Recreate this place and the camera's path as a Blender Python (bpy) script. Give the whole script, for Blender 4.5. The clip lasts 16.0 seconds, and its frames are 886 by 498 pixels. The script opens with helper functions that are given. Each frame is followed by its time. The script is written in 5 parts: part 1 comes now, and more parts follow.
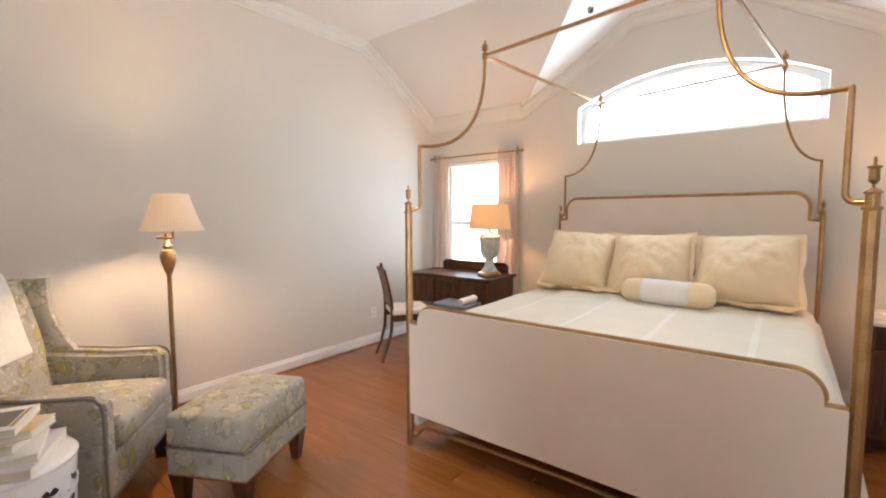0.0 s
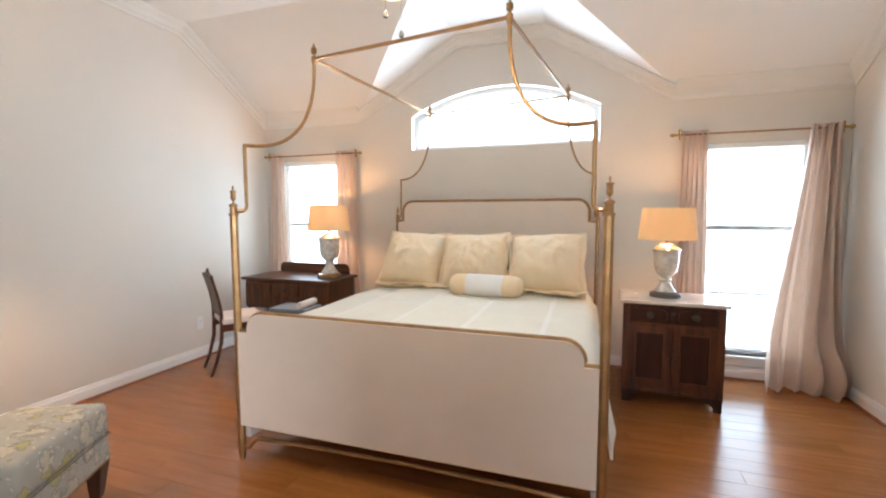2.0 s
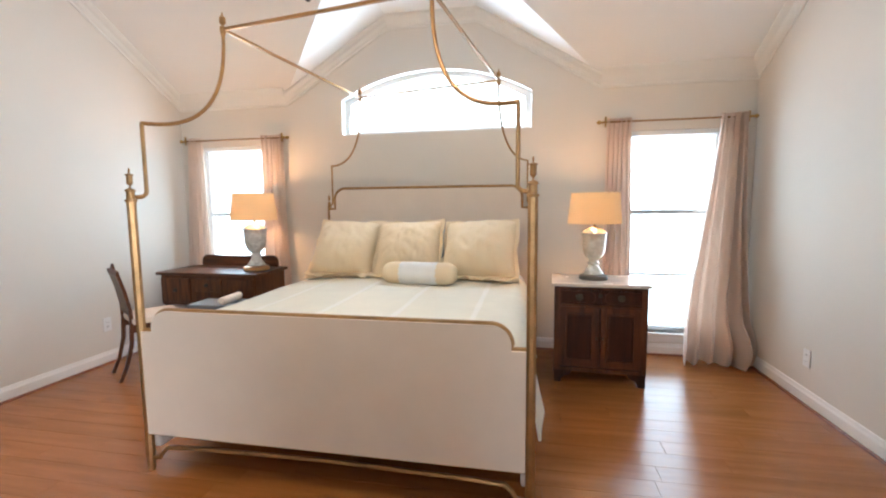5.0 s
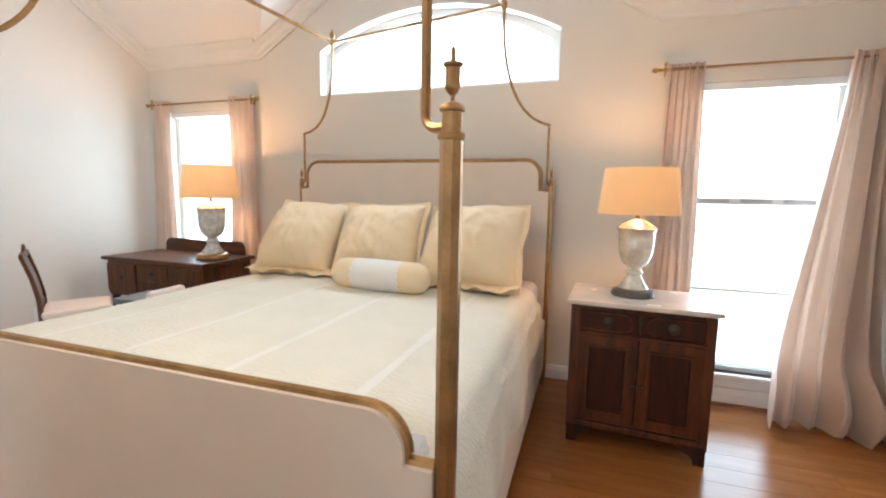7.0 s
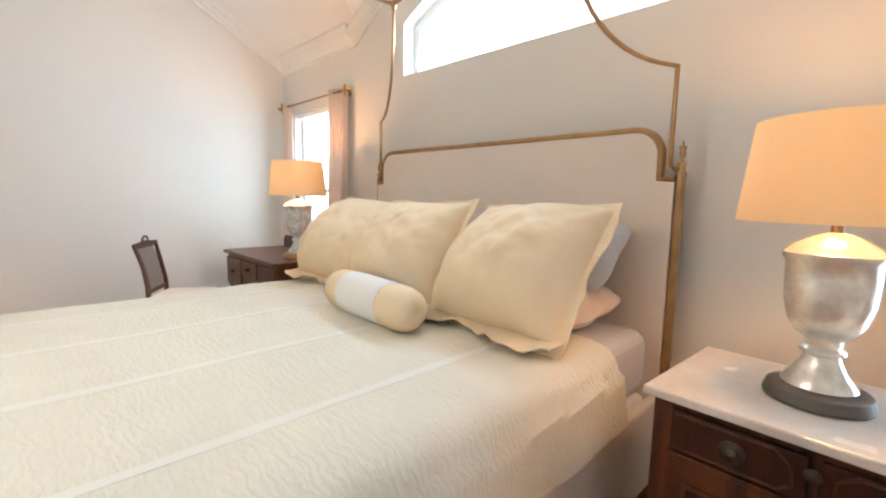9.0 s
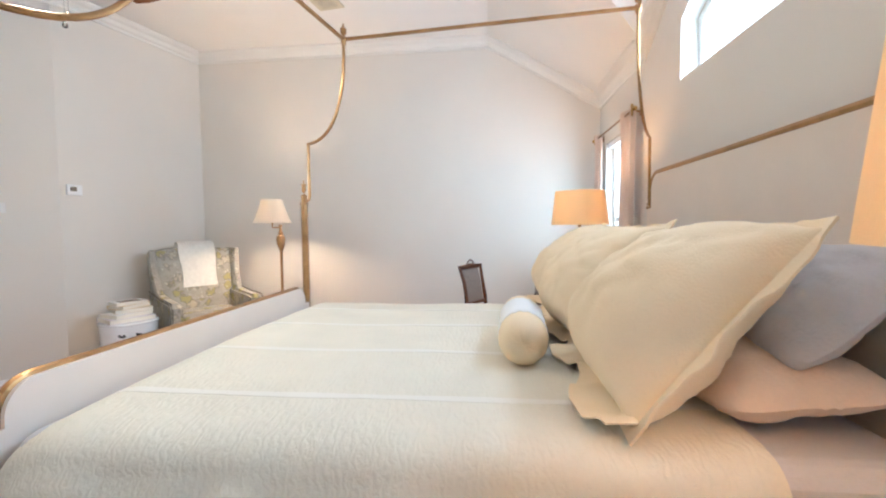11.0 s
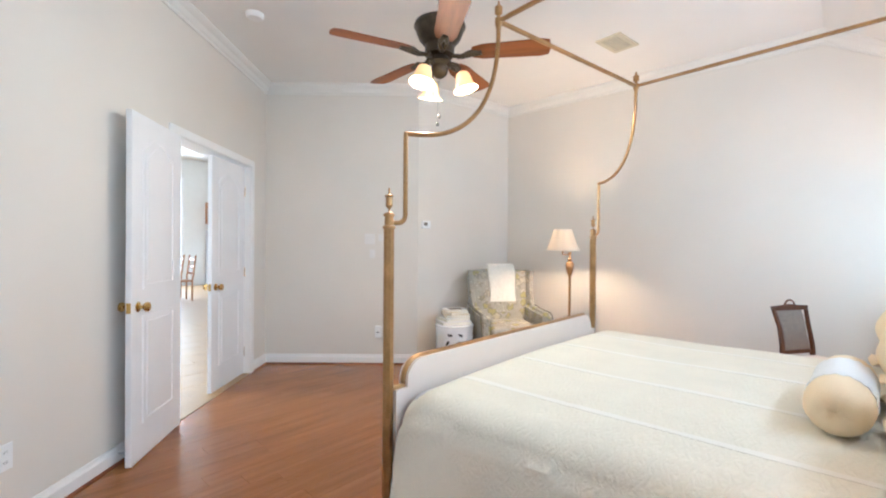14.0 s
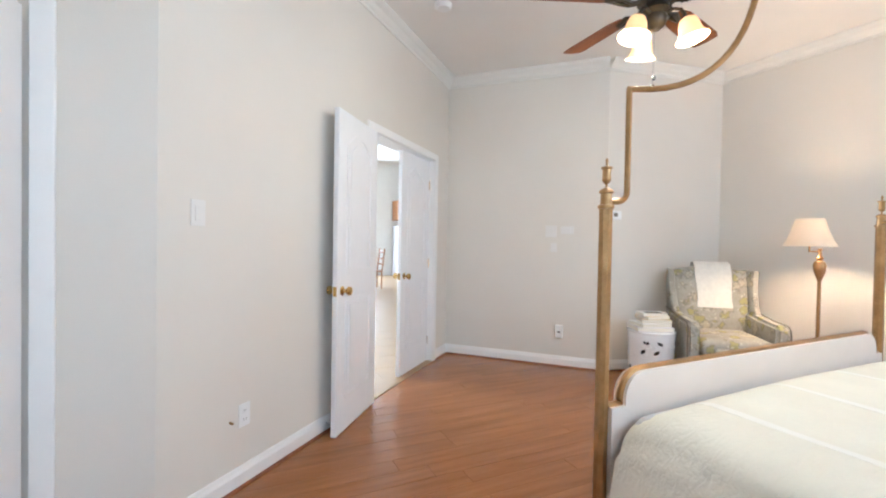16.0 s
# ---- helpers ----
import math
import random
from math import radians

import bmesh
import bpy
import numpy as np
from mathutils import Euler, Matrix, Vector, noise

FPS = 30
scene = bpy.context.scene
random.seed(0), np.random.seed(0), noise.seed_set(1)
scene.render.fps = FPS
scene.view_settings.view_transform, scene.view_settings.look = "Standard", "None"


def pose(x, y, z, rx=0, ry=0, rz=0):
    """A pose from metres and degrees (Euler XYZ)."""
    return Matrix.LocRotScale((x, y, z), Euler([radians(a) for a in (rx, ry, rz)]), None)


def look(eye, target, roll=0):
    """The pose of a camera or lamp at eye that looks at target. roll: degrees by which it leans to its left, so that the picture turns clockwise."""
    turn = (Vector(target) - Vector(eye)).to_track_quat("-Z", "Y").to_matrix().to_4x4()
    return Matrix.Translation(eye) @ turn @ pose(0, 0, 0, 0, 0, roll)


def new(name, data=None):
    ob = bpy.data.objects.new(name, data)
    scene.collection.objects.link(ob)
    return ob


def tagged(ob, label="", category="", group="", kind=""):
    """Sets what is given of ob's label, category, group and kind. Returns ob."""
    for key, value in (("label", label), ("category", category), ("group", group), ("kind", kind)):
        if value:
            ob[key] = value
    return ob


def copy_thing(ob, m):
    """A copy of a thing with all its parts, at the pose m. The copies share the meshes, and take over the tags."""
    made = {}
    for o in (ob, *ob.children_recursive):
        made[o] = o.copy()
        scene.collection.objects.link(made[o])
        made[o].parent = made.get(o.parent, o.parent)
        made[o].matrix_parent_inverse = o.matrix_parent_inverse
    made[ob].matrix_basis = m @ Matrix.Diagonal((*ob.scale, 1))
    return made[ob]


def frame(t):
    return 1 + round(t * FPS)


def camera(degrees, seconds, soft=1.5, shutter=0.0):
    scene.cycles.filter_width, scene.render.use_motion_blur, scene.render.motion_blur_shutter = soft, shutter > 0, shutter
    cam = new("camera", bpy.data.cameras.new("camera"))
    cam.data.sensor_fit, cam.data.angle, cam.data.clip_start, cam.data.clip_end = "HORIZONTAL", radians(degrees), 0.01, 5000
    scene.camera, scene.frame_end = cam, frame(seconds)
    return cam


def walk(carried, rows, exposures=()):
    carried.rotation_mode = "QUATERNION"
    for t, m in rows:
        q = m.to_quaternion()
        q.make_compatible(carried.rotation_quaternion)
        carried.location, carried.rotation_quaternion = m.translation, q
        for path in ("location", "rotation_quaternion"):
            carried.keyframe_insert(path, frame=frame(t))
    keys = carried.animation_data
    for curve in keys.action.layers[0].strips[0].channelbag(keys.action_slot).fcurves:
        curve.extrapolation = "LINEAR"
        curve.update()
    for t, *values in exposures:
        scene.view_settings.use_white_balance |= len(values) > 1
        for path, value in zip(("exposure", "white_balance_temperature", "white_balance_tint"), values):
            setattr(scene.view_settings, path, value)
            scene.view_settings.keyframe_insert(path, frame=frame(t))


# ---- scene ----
cam = camera(90.8, 16.0, soft=2.1)

PATH = [
    (0, (0.736, -4.084, 1.342), (-0.491, -2.512, 1.188), -0.2),
    (0.5, (0.775, -4.119, 1.358), (-0.312, -2.448, 1.201), -0.2),
    (1, (0.804, -4.144, 1.359), (-0.12, -2.377, 1.2), -0.1),
    (1.5, (0.832, -4.134, 1.357), (0.066, -2.293, 1.201), -0.0),
    (2, (0.862, -4.128, 1.356), (0.235, -2.235, 1.201), -0.0),
    (2.5, (0.879, -4.122, 1.358), (0.372, -2.194, 1.201), 0.1),
    (3, (0.885, -4.112, 1.342), (0.464, -2.162, 1.19), 0.2),
    (3.5, (0.888, -4.097, 1.356), (0.516, -2.139, 1.189), 0.3),
    (4, (0.908, -4.094, 1.345), (0.543, -2.135, 1.176), 0.2),
    (4.5, (0.909, -4.099, 1.336), (0.54, -2.142, 1.15), -0.3),
    (7, (1.182, -3.009, 1.255), (0.555, -1.126, 1.012), 1.0),
    (7.5, (1.284, -2.735, 1.251), (0.495, -0.915, 0.997), 1.6),
    (8, (1.368, -2.464, 1.239), (0.413, -0.726, 0.981), 1.7),
    (10.5, (1.699, -1.204, 1.2), (-0.279, -0.941, 1.059), -0.3),
    (11, (1.772, -1.060, 1.197), (-0.214, -1.275, 1.098), -0.7),
    (11.5, (1.822, -0.963, 1.202), (-0.084, -1.563, 1.125), -0.8),
    (12, (1.905, -0.975, 1.253), (0.093, -1.816, 1.171), -0.75),
    (12.5, (1.988, -0.931, 1.277), (0.284, -1.977, 1.206), -0.43),
    (13, (2.039, -0.899, 1.276), (0.428, -2.083, 1.239), 0.1),
    (13.5, (2.052, -0.93, 1.282), (0.507, -2.199, 1.266), 0.3),
    (14, (2.054, -0.953, 1.284), (0.576, -2.3, 1.275), 0.4),
    (14.5, (2.053, -0.987, 1.286), (0.645, -2.407, 1.275), 0.5),
    (15, (2.053, -1.047, 1.277), (0.746, -2.561, 1.265), 0.5),
    (15.5, (2.06, -1.121, 1.258), (0.907, -2.755, 1.239), 0.6),
    (16, (2.004, -1.235, 1.24), (1.129, -3.033, 1.208), 1.0),
]
walk(cam, [(t, look(eye, target, roll)) for t, eye, target, roll in PATH],
     [(0, -0.64, 5420, 7), (1, -0.60, 5240, 5), (4.7, -0.58, 5200, 5), (8, -0.50, 5280, 4), (10.5, -0.48, 4960, 4), (12.5, -0.37, 4840, 3), (16, -0.29, 4920, 3)])

# ---- world and light ----
world = bpy.data.worlds.new("world")
scene.world = world
world.use_nodes = True
wn = world.node_tree
sky = wn.nodes.new("ShaderNodeTexSky")
sky.sky_type, sky.sun_disc = "NISHITA", False
sky.sun_elevation, sky.sun_rotation = radians(52), radians(200)
wn.links.new(sky.outputs[0], wn.nodes["Background"].inputs[0])
wn.nodes["Background"].inputs[1].default_value = 0.15
sun = new("sun", bpy.data.lights.new("sun", "SUN"))
sun.data.energy, sun.data.angle, sun.data.color = 3.0, radians(0.6), (1.0, 0.95, 0.87)
sun.matrix_world = look((-3, -9, 12), (0, 0, 0))


def lamp_light(name, kind, m, watts, colour, size=0.1, size_y=None):
    ob = new(name, bpy.data.lights.new(name, kind))
    ob.data.energy, ob.data.color = watts, colour
    if kind == "AREA":
        ob.data.shape, ob.data.size, ob.data.size_y = "RECTANGLE", size, size_y or size
    else:
        ob.data.shadow_soft_size = size
    ob.matrix_world = m
    return ob


DAY = (0.88, 0.93, 1.0)
WARM = (1.0, 0.45, 0.15)
lamp_light("daylight_left_window", "AREA", look((-2.02, 0.20, 1.07), (-2.02, -2, 0.9)), 19, DAY, 0.70, 1.7)
lamp_light("daylight_right_window", "AREA", look((2.10, 0.20, 1.07), (2.10, -2, 0.9)), 20, DAY, 0.70, 1.7)
lamp_light("daylight_arch_window", "AREA", look((0.055, 0.20, 2.2), (0.055, -2, 1.7)), 50, DAY, 1.7, 0.4)
lamp_light("daylight_hall_window", "AREA", look((-0.88, -16.3, 1.9), (-0.5, -8, 1.0)), 470, (1.0, 0.95, 0.88), 3.2, 2.9)
# Added to send light through the doorway; its window is unseen.
lamp_light("assumed_side_daylight", "AREA", look((3.52, -7.9, 1.5), (0.9, -4.9, 0.6)), 260, (1.0, 0.96, 0.90), 1.3, 1.7)

# ---- materials ----


def material(name, colour, rough=0.6, metal=0.0, vary=0.08, scale=6.0, bump=0.1, bump_scale=120.0, stretch=(1, 1, 1), spec=0.5, per_object=0.0, coat=0.0):
    """A principled surface with variation at two scales and a fine relief."""
    m = bpy.data.materials.new(name)
    m.use_nodes = True
    n, l = m.node_tree.nodes, m.node_tree.links
    b = n["Principled BSDF"]
    co = n.new("ShaderNodeTexCoord")
    mp = n.new("ShaderNodeMapping")
    mp.inputs["Scale"].default_value = stretch
    l.new(co.outputs["Object"], mp.inputs[0])
    a = n.new("ShaderNodeTexNoise")
    a.inputs["Scale"].default_value, a.inputs["Detail"].default_value = scale, 4
    l.new(mp.outputs[0], a.inputs["Vector"])
    f = n.new("ShaderNodeTexNoise")
    f.inputs["Scale"].default_value, f.inputs["Detail"].default_value = bump_scale, 3
    l.new(mp.outputs[0], f.inputs["Vector"])
    add = n.new("ShaderNodeMath")
    add.operation = "MULTIPLY_ADD"
    add.inputs[1].default_value = 0.35
    l.new(f.outputs[0], add.inputs[0])
    l.new(a.outputs[0], add.inputs[2])
    r = n.new("ShaderNodeValToRGB")
    r.color_ramp.elements[0].position, r.color_ramp.elements[1].position = 0.42, 0.92
    r.color_ramp.elements[0].color = (*[c * (1 - vary) for c in colour], 1)
    r.color_ramp.elements[1].color = (*[min(1, c * (1 + vary)) for c in colour], 1)
    l.new(add.outputs[0], r.inputs[0])
    out = r.outputs[0]
    if per_object:
        oi = n.new("ShaderNodeObjectInfo")
        hs = n.new("ShaderNodeHueSaturation")
        mr = n.new("ShaderNodeMapRange")
        mr.inputs[3].default_value, mr.inputs[4].default_value = 1 - per_object, 1 + per_object
        l.new(oi.outputs["Random"], mr.inputs[0])
        sh = n.new("ShaderNodeVectorMath")
        sh.operation = "SCALE"
        sh.inputs[0].default_value = (37, 91, 53)
        l.new(oi.outputs["Random"], sh.inputs["Scale"])
        l.new(sh.outputs[0], mp.inputs["Location"])
        l.new(mr.outputs[0], hs.inputs["Value"])
        l.new(out, hs.inputs["Color"])
        out = hs.outputs[0]
    l.new(out, b.inputs["Base Color"])
    rr = n.new("ShaderNodeMapRange")
    rr.inputs[3].default_value, rr.inputs[4].default_value = max(0.02, rough - 0.07), min(1, rough + 0.07)
    l.new(a.outputs[0], rr.inputs[0])
    l.new(rr.outputs[0], b.inputs["Roughness"])
    b.inputs["Metallic"].default_value = metal
    b.inputs["Specular IOR Level"].default_value = spec
    b.inputs["Coat Weight"].default_value = coat
    b.inputs["Coat Roughness"].default_value = 0.12
    if bump:
        bp = n.new("ShaderNodeBump")
        bp.inputs["Strength"].default_value, bp.inputs["Distance"].default_value = bump, 0.01
        l.new(f.outputs[0], bp.inputs["Height"])
        l.new(bp.outputs[0], b.inputs["Normal"])
    return m


def glowing(name, colour, strength, base=(0.8, 0.75, 0.65)):
    m = material(name, base, 0.7, vary=0.04)
    b = m.node_tree.nodes["Principled BSDF"]
    b.inputs["Emission Color"].default_value = (*colour, 1)
    b.inputs["Emission Strength"].default_value = strength
    return m


def shade_cloth(name, base, through_share, rough=0.85):
    """Lampshade or curtain fabric that lets part of the light through."""
    m = material(name, base, rough, vary=0.05, bump=0.25, bump_scale=400)
    n, l = m.node_tree.nodes, m.node_tree.links
    b = n["Principled BSDF"]
    tr = n.new("ShaderNodeBsdfTranslucent")
    tr.inputs[0].default_value = (*base, 1)
    mix = n.new("ShaderNodeMixShader")
    mix.inputs[0].default_value = through_share
    l.new(b.outputs[0], mix.inputs[1])
    l.new(tr.outputs[0], mix.inputs[2])
    l.new(mix.outputs[0], n["Material Output"].inputs[0])
    return m


def floral(name):
    """Grey-blue upholstery with pale blossoms and yellow-green leaves."""
    m = material(name, (0.385, 0.368, 0.318), 0.85, vary=0.14, bump=0.3, bump_scale=500, spec=0.2)
    n, l = m.node_tree.nodes, m.node_tree.links
    b = n["Principled BSDF"]
    base = b.inputs["Base Color"].links[0].from_socket
    co = n.new("ShaderNodeTexCoord")
    warp = n.new("ShaderNodeTexNoise")
    warp.inputs["Scale"].default_value, warp.inputs["Detail"].default_value = 26, 2
    l.new(co.outputs["Object"], warp.inputs["Vector"])
    vm = n.new("ShaderNodeVectorMath")
    vm.operation = "MULTIPLY_ADD"
    vm.inputs[1].default_value = (0.085, 0.085, 0.085)
    l.new(warp.outputs["Color"], vm.inputs[0])
    l.new(co.outputs["Object"], vm.inputs[2])
    last = base
    for scale, low, high, colour, detail in ((8.0, 0.33, 0.37, (0.20, 0.19, 0.13), 1), (8.0, 0.25, 0.31, (0.46, 0.42, 0.15), 1), (6.4, 0.34, 0.39, (0.20, 0.19, 0.16), 2), (6.4, 0.27, 0.34, (0.60, 0.54, 0.41), 2), (31, 0.20, 0.30, (0.33, 0.32, 0.26), 3), (24, 0.15, 0.24, (0.66, 0.62, 0.50), 4)):
        v = n.new("ShaderNodeTexVoronoi")
        v.inputs["Scale"].default_value = scale
        off = n.new("ShaderNodeVectorMath")
        off.inputs[1].default_value = (detail * 0.37, detail * 0.71, detail * 0.13)
        l.new(vm.outputs[0], off.inputs[0])
        l.new(off.outputs[0], v.inputs["Vector"])
        ramp = n.new("ShaderNodeValToRGB")
        ramp.color_ramp.elements[0].position, ramp.color_ramp.elements[1].position = low, high
        ramp.color_ramp.elements[0].color, ramp.color_ramp.elements[1].color = (0.64,) * 3 + (1,), (0, 0, 0, 1)
        l.new(v.outputs["Distance"], ramp.inputs[0])
        mix = n.new("ShaderNodeMixRGB")
        l.new(ramp.outputs[0], mix.inputs[0])
        l.new(last, mix.inputs[1])
        mix.inputs[2].default_value = (*colour, 1)
        last = mix.outputs[0]
    l.new(last, b.inputs["Base Color"])
    return m


def quilted(name):
    """Cream coverlet with small stitched ripples."""
    m = material(name, (0.775, 0.74, 0.63), 0.85, vary=0.04, bump=0.0, spec=0.2)
    n, l = m.node_tree.nodes, m.node_tree.links
    b = n["Principled BSDF"]
    co = n.new("ShaderNodeTexCoord")
    w = n.new("ShaderNodeTexWave")
    w.bands_direction = "Y"
    w.inputs["Scale"].default_value, w.inputs["Distortion"].default_value, w.inputs["Detail"].default_value = 14, 11, 3
    w.inputs["Detail Scale"].default_value = 2.2
    st = n.new("ShaderNodeMapping")
    st.inputs["Scale"].default_value = (0.55, 1, 1)
    l.new(co.outputs["Object"], st.inputs[0])
    l.new(st.outputs[0], w.inputs["Vector"])
    bp = n.new("ShaderNodeBump")
    bp.inputs["Strength"].default_value, bp.inputs["Distance"].default_value = 0.17, 0.010
    l.new(w.outputs[0], bp.inputs["Height"])
    l.new(bp.outputs[0], b.inputs["Normal"])
    return m


def wood(name, dark, light, rough, scale=3.0, along=0, per_object=0.0, coat=0.0, spec=0.5):
    st = [9.0, 9.0, 9.0]
    st[along] = 0.8
    m = material(name, [(a + b) / 2 for a, b in zip(dark, light)], rough, vary=0.3, scale=scale, bump=0.06, bump_scale=30, stretch=st, per_object=per_object, coat=coat, spec=spec)
    for node in m.node_tree.nodes:
        if node.type == "VALTORGB":
            node.color_ramp.elements[0].color, node.color_ramp.elements[1].color = (*dark, 1), (*light, 1)
    return m


M_WALL = material("wall_paint", (0.735, 0.695, 0.63), 0.8, vary=0.025, scale=1.5, bump=0.12, bump_scale=220, spec=0.25)
M_CEIL = material("ceiling_paint", (0.83, 0.81, 0.77), 0.85, vary=0.02, scale=2, bump=0.15, bump_scale=260, spec=0.2)
M_TRIM = material("white_trim_paint", (0.86, 0.85, 0.83), 0.4, vary=0.02, bump=0.03)
# Same white as the trim, darkened to imitate the flat light on the crown.
M_CROWN = material("dimmed_trim_paint", (0.78, 0.76, 0.71), 0.6, vary=0.02, bump=0.03)
M_DOOR = material("white_door_paint", (0.85, 0.85, 0.86), 0.4, vary=0.02, bump=0.03)
M_FLOOR = wood("laminate_plank", (0.255, 0.092, 0.021), (0.355, 0.142, 0.038), 0.19, scale=2.0, along=0, per_object=0.045)
M_SHOE = wood("shoe_wood", (0.16, 0.05, 0.018), (0.26, 0.09, 0.034), 0.4)
M_JOINT = material("plank_joint", (0.17, 0.07, 0.025), 0.6)
M_GOLD = material("aged_gold_metal", (0.37, 0.225, 0.095), 0.32, metal=0.8, vary=0.25, scale=14, bump=0.12, bump_scale=90)
M_LINEN = material("pale_linen", (0.79, 0.70, 0.61), 0.9, vary=0.03, bump=0.3, bump_scale=600, spec=0.15)
M_QUILT = quilted("cream_quilt")
M_BAND = material("pale_sheen_band", (0.82, 0.795, 0.715), 0.6, vary=0.03, bump=0.1, bump_scale=300)
M_CREAM = material("cream_cotton", (0.86, 0.72, 0.50), 0.85, vary=0.03, scale=5, bump=0.22, bump_scale=170, spec=0.2)
M_WHITECLOTH = material("white_cotton", (0.85, 0.85, 0.84), 0.85, vary=0.03, bump=0.2, bump_scale=200, spec=0.2)
M_GREY = material("grey_cotton", (0.60, 0.60, 0.63), 0.85, vary=0.05, bump=0.2, bump_scale=100, spec=0.2)
M_BLUEGREY = material("blue_grey_card", (0.20, 0.24, 0.29), 0.6, vary=0.06)
M_PEACH = material("peach_cotton", (0.80, 0.65, 0.52), 0.85, vary=0.05, bump=0.2, bump_scale=100, spec=0.2)
M_THROW = material("ivory_knit", (0.82, 0.80, 0.73), 0.95, vary=0.06, scale=30, bump=0.6, bump_scale=260, spec=0.1)
M_FLORAL = floral("floral_upholstery")
M_PIPING = material("dark_piping", (0.17, 0.155, 0.125), 0.7)
M_LEG = wood("dark_leg_wood", (0.035, 0.014, 0.008), (0.08, 0.03, 0.015), 0.35, along=2)
M_ANTIQUE = wood("antique_walnut", (0.022, 0.007, 0.003), (0.135, 0.043, 0.011), 0.42, along=2, spec=0.3)
M_ANTIQUE_DARK = wood("antique_walnut_panel", (0.014, 0.005, 0.003), (0.06, 0.017, 0.006), 0.5, along=2, spec=0.22)
M_DESK = wood("dark_walnut", (0.014, 0.006, 0.003), (0.125, 0.046, 0.015), 0.34, along=0, spec=0.4)
M_DESK_FRONT = wood("figured_walnut", (0.020, 0.007, 0.003), (0.150, 0.052, 0.014), 0.38, scale=5.0, along=2, spec=0.4)
M_MARBLE = material("cream_marble", (0.66, 0.60, 0.53), 0.25, vary=0.12, scale=9, bump=0.02)
M_MERCURY = material("mercury_glass", (0.80, 0.76, 0.68), 0.2, metal=0.6, vary=0.25, scale=22, bump=0.1, bump_scale=60)
M_CRACKLE = material("crackled_silver_glaze", (0.62, 0.63, 0.62), 0.35, metal=0.15, vary=0.35, scale=26, bump=0.2, bump_scale=60)
M_DARKBASE = material("dark_lamp_base", (0.09, 0.075, 0.06), 0.4, vary=0.2)
M_BRASS = material("polished_brass", (0.62, 0.42, 0.15), 0.22, metal=1.0, vary=0.08)
M_ANTBRASS = material("antique_brass", (0.36, 0.22, 0.10), 0.32, metal=0.9, vary=0.2, scale=16)
M_SHADE = shade_cloth("linen_lampshade", (0.92, 0.77, 0.52), 0.58)
M_SHADEW = shade_cloth("pale_pleated_lampshade", (0.93, 0.88, 0.80), 0.7)
M_CURTAIN = shade_cloth("champagne_silk_curtain", (0.82, 0.70, 0.61), 0.42, 0.42)
M_CURTAIN.node_tree.nodes["Principled BSDF"].inputs["Roughness"].default_value = 0.45
M_PLASTIC = material("white_plastic", (0.84, 0.84, 0.83), 0.35, vary=0.02, bump=0)
M_PLATE = material("ivory_switch_plastic", (0.76, 0.74, 0.71), 0.4, vary=0.02, bump=0)
M_DARK = material("dark_slot", (0.02, 0.02, 0.022), 0.5, bump=0)
M_CERAMIC = material("white_glazed_ceramic", (0.82, 0.83, 0.84), 0.18, vary=0.04, bump=0.15, bump_scale=40, coat=0.5)
M_BRONZE = material("dark_bronze", (0.075, 0.062, 0.045), 0.38, metal=0.8, vary=0.35, scale=20)
M_BLADE = wood("fan_blade_wood", (0.13, 0.045, 0.016), (0.25, 0.090, 0.030), 0.55, along=0, spec=0.2)
M_BULB = glowing("frosted_glass_lit", (1.0, 0.58, 0.20), 1.05, (0.62, 0.46, 0.24))
M_CANE = material("woven_cane", (0.20, 0.155, 0.12), 0.6, vary=0.2, scale=60, bump=0.4, bump_scale=300)
M_VENT = material("cream_vent_metal", (0.60, 0.55, 0.40), 0.5, vary=0.06)
M_PAPER = material("page_paper", (0.80, 0.77, 0.68), 0.9, vary=0.08, stretch=(1, 1, 40))
M_TILE = material("beige_tile", (0.37, 0.245, 0.125), 0.42, vary=0.12, scale=5)
M_STEEL = material("stainless_steel", (0.55, 0.56, 0.58), 0.3, metal=0.9, vary=0.06)
M_OAK = wood("honey_oak", (0.28, 0.12, 0.04), (0.46, 0.22, 0.08), 0.4, along=2)
M_HALL = material("hall_wall_paint", (0.78, 0.77, 0.74), 0.8, vary=0.02)
M_GROUND = material("pale_ground", (0.50, 0.49, 0.46), 0.95, vary=0.4, scale=3)


def glass_material():
    m = bpy.data.materials.new("window_glass")
    m.use_nodes = True
    n, l = m.node_tree.nodes, m.node_tree.links
    n.remove(n["Principled BSDF"])
    tr, gl, mix = n.new("ShaderNodeBsdfTransparent"), n.new("ShaderNodeBsdfGlossy"), n.new("ShaderNodeMixShader")
    tr.inputs[0].default_value = (0.96, 0.98, 0.97, 1)
    gl.inputs["Roughness"].default_value = 0.02
    mix.inputs[0].default_value = 0.06
    l.new(tr.outputs[0], mix.inputs[1])
    l.new(gl.outputs[0], mix.inputs[2])
    l.new(mix.outputs[0], n["Material Output"].inputs[0])
    return m


M_GLASS = glass_material()
M_SKYGLOW = glowing("overexposed_daylight", (0.95, 0.98, 1.0), 5.0)

# ---- building helpers ----


def finish(name, bm, mat, smooth=False):
    bmesh.ops.recalc_face_normals(bm, faces=bm.faces)
    me = bpy.data.meshes.new(name)
    if smooth:
        for f in bm.faces:
            f.smooth = True
        for e in bm.edges:
            if len(e.link_faces) == 2 and e.calc_face_angle(0) > radians(40):
                e.smooth = False
    bm.to_mesh(me)
    bm.free()
    me.materials.append(mat)
    return me


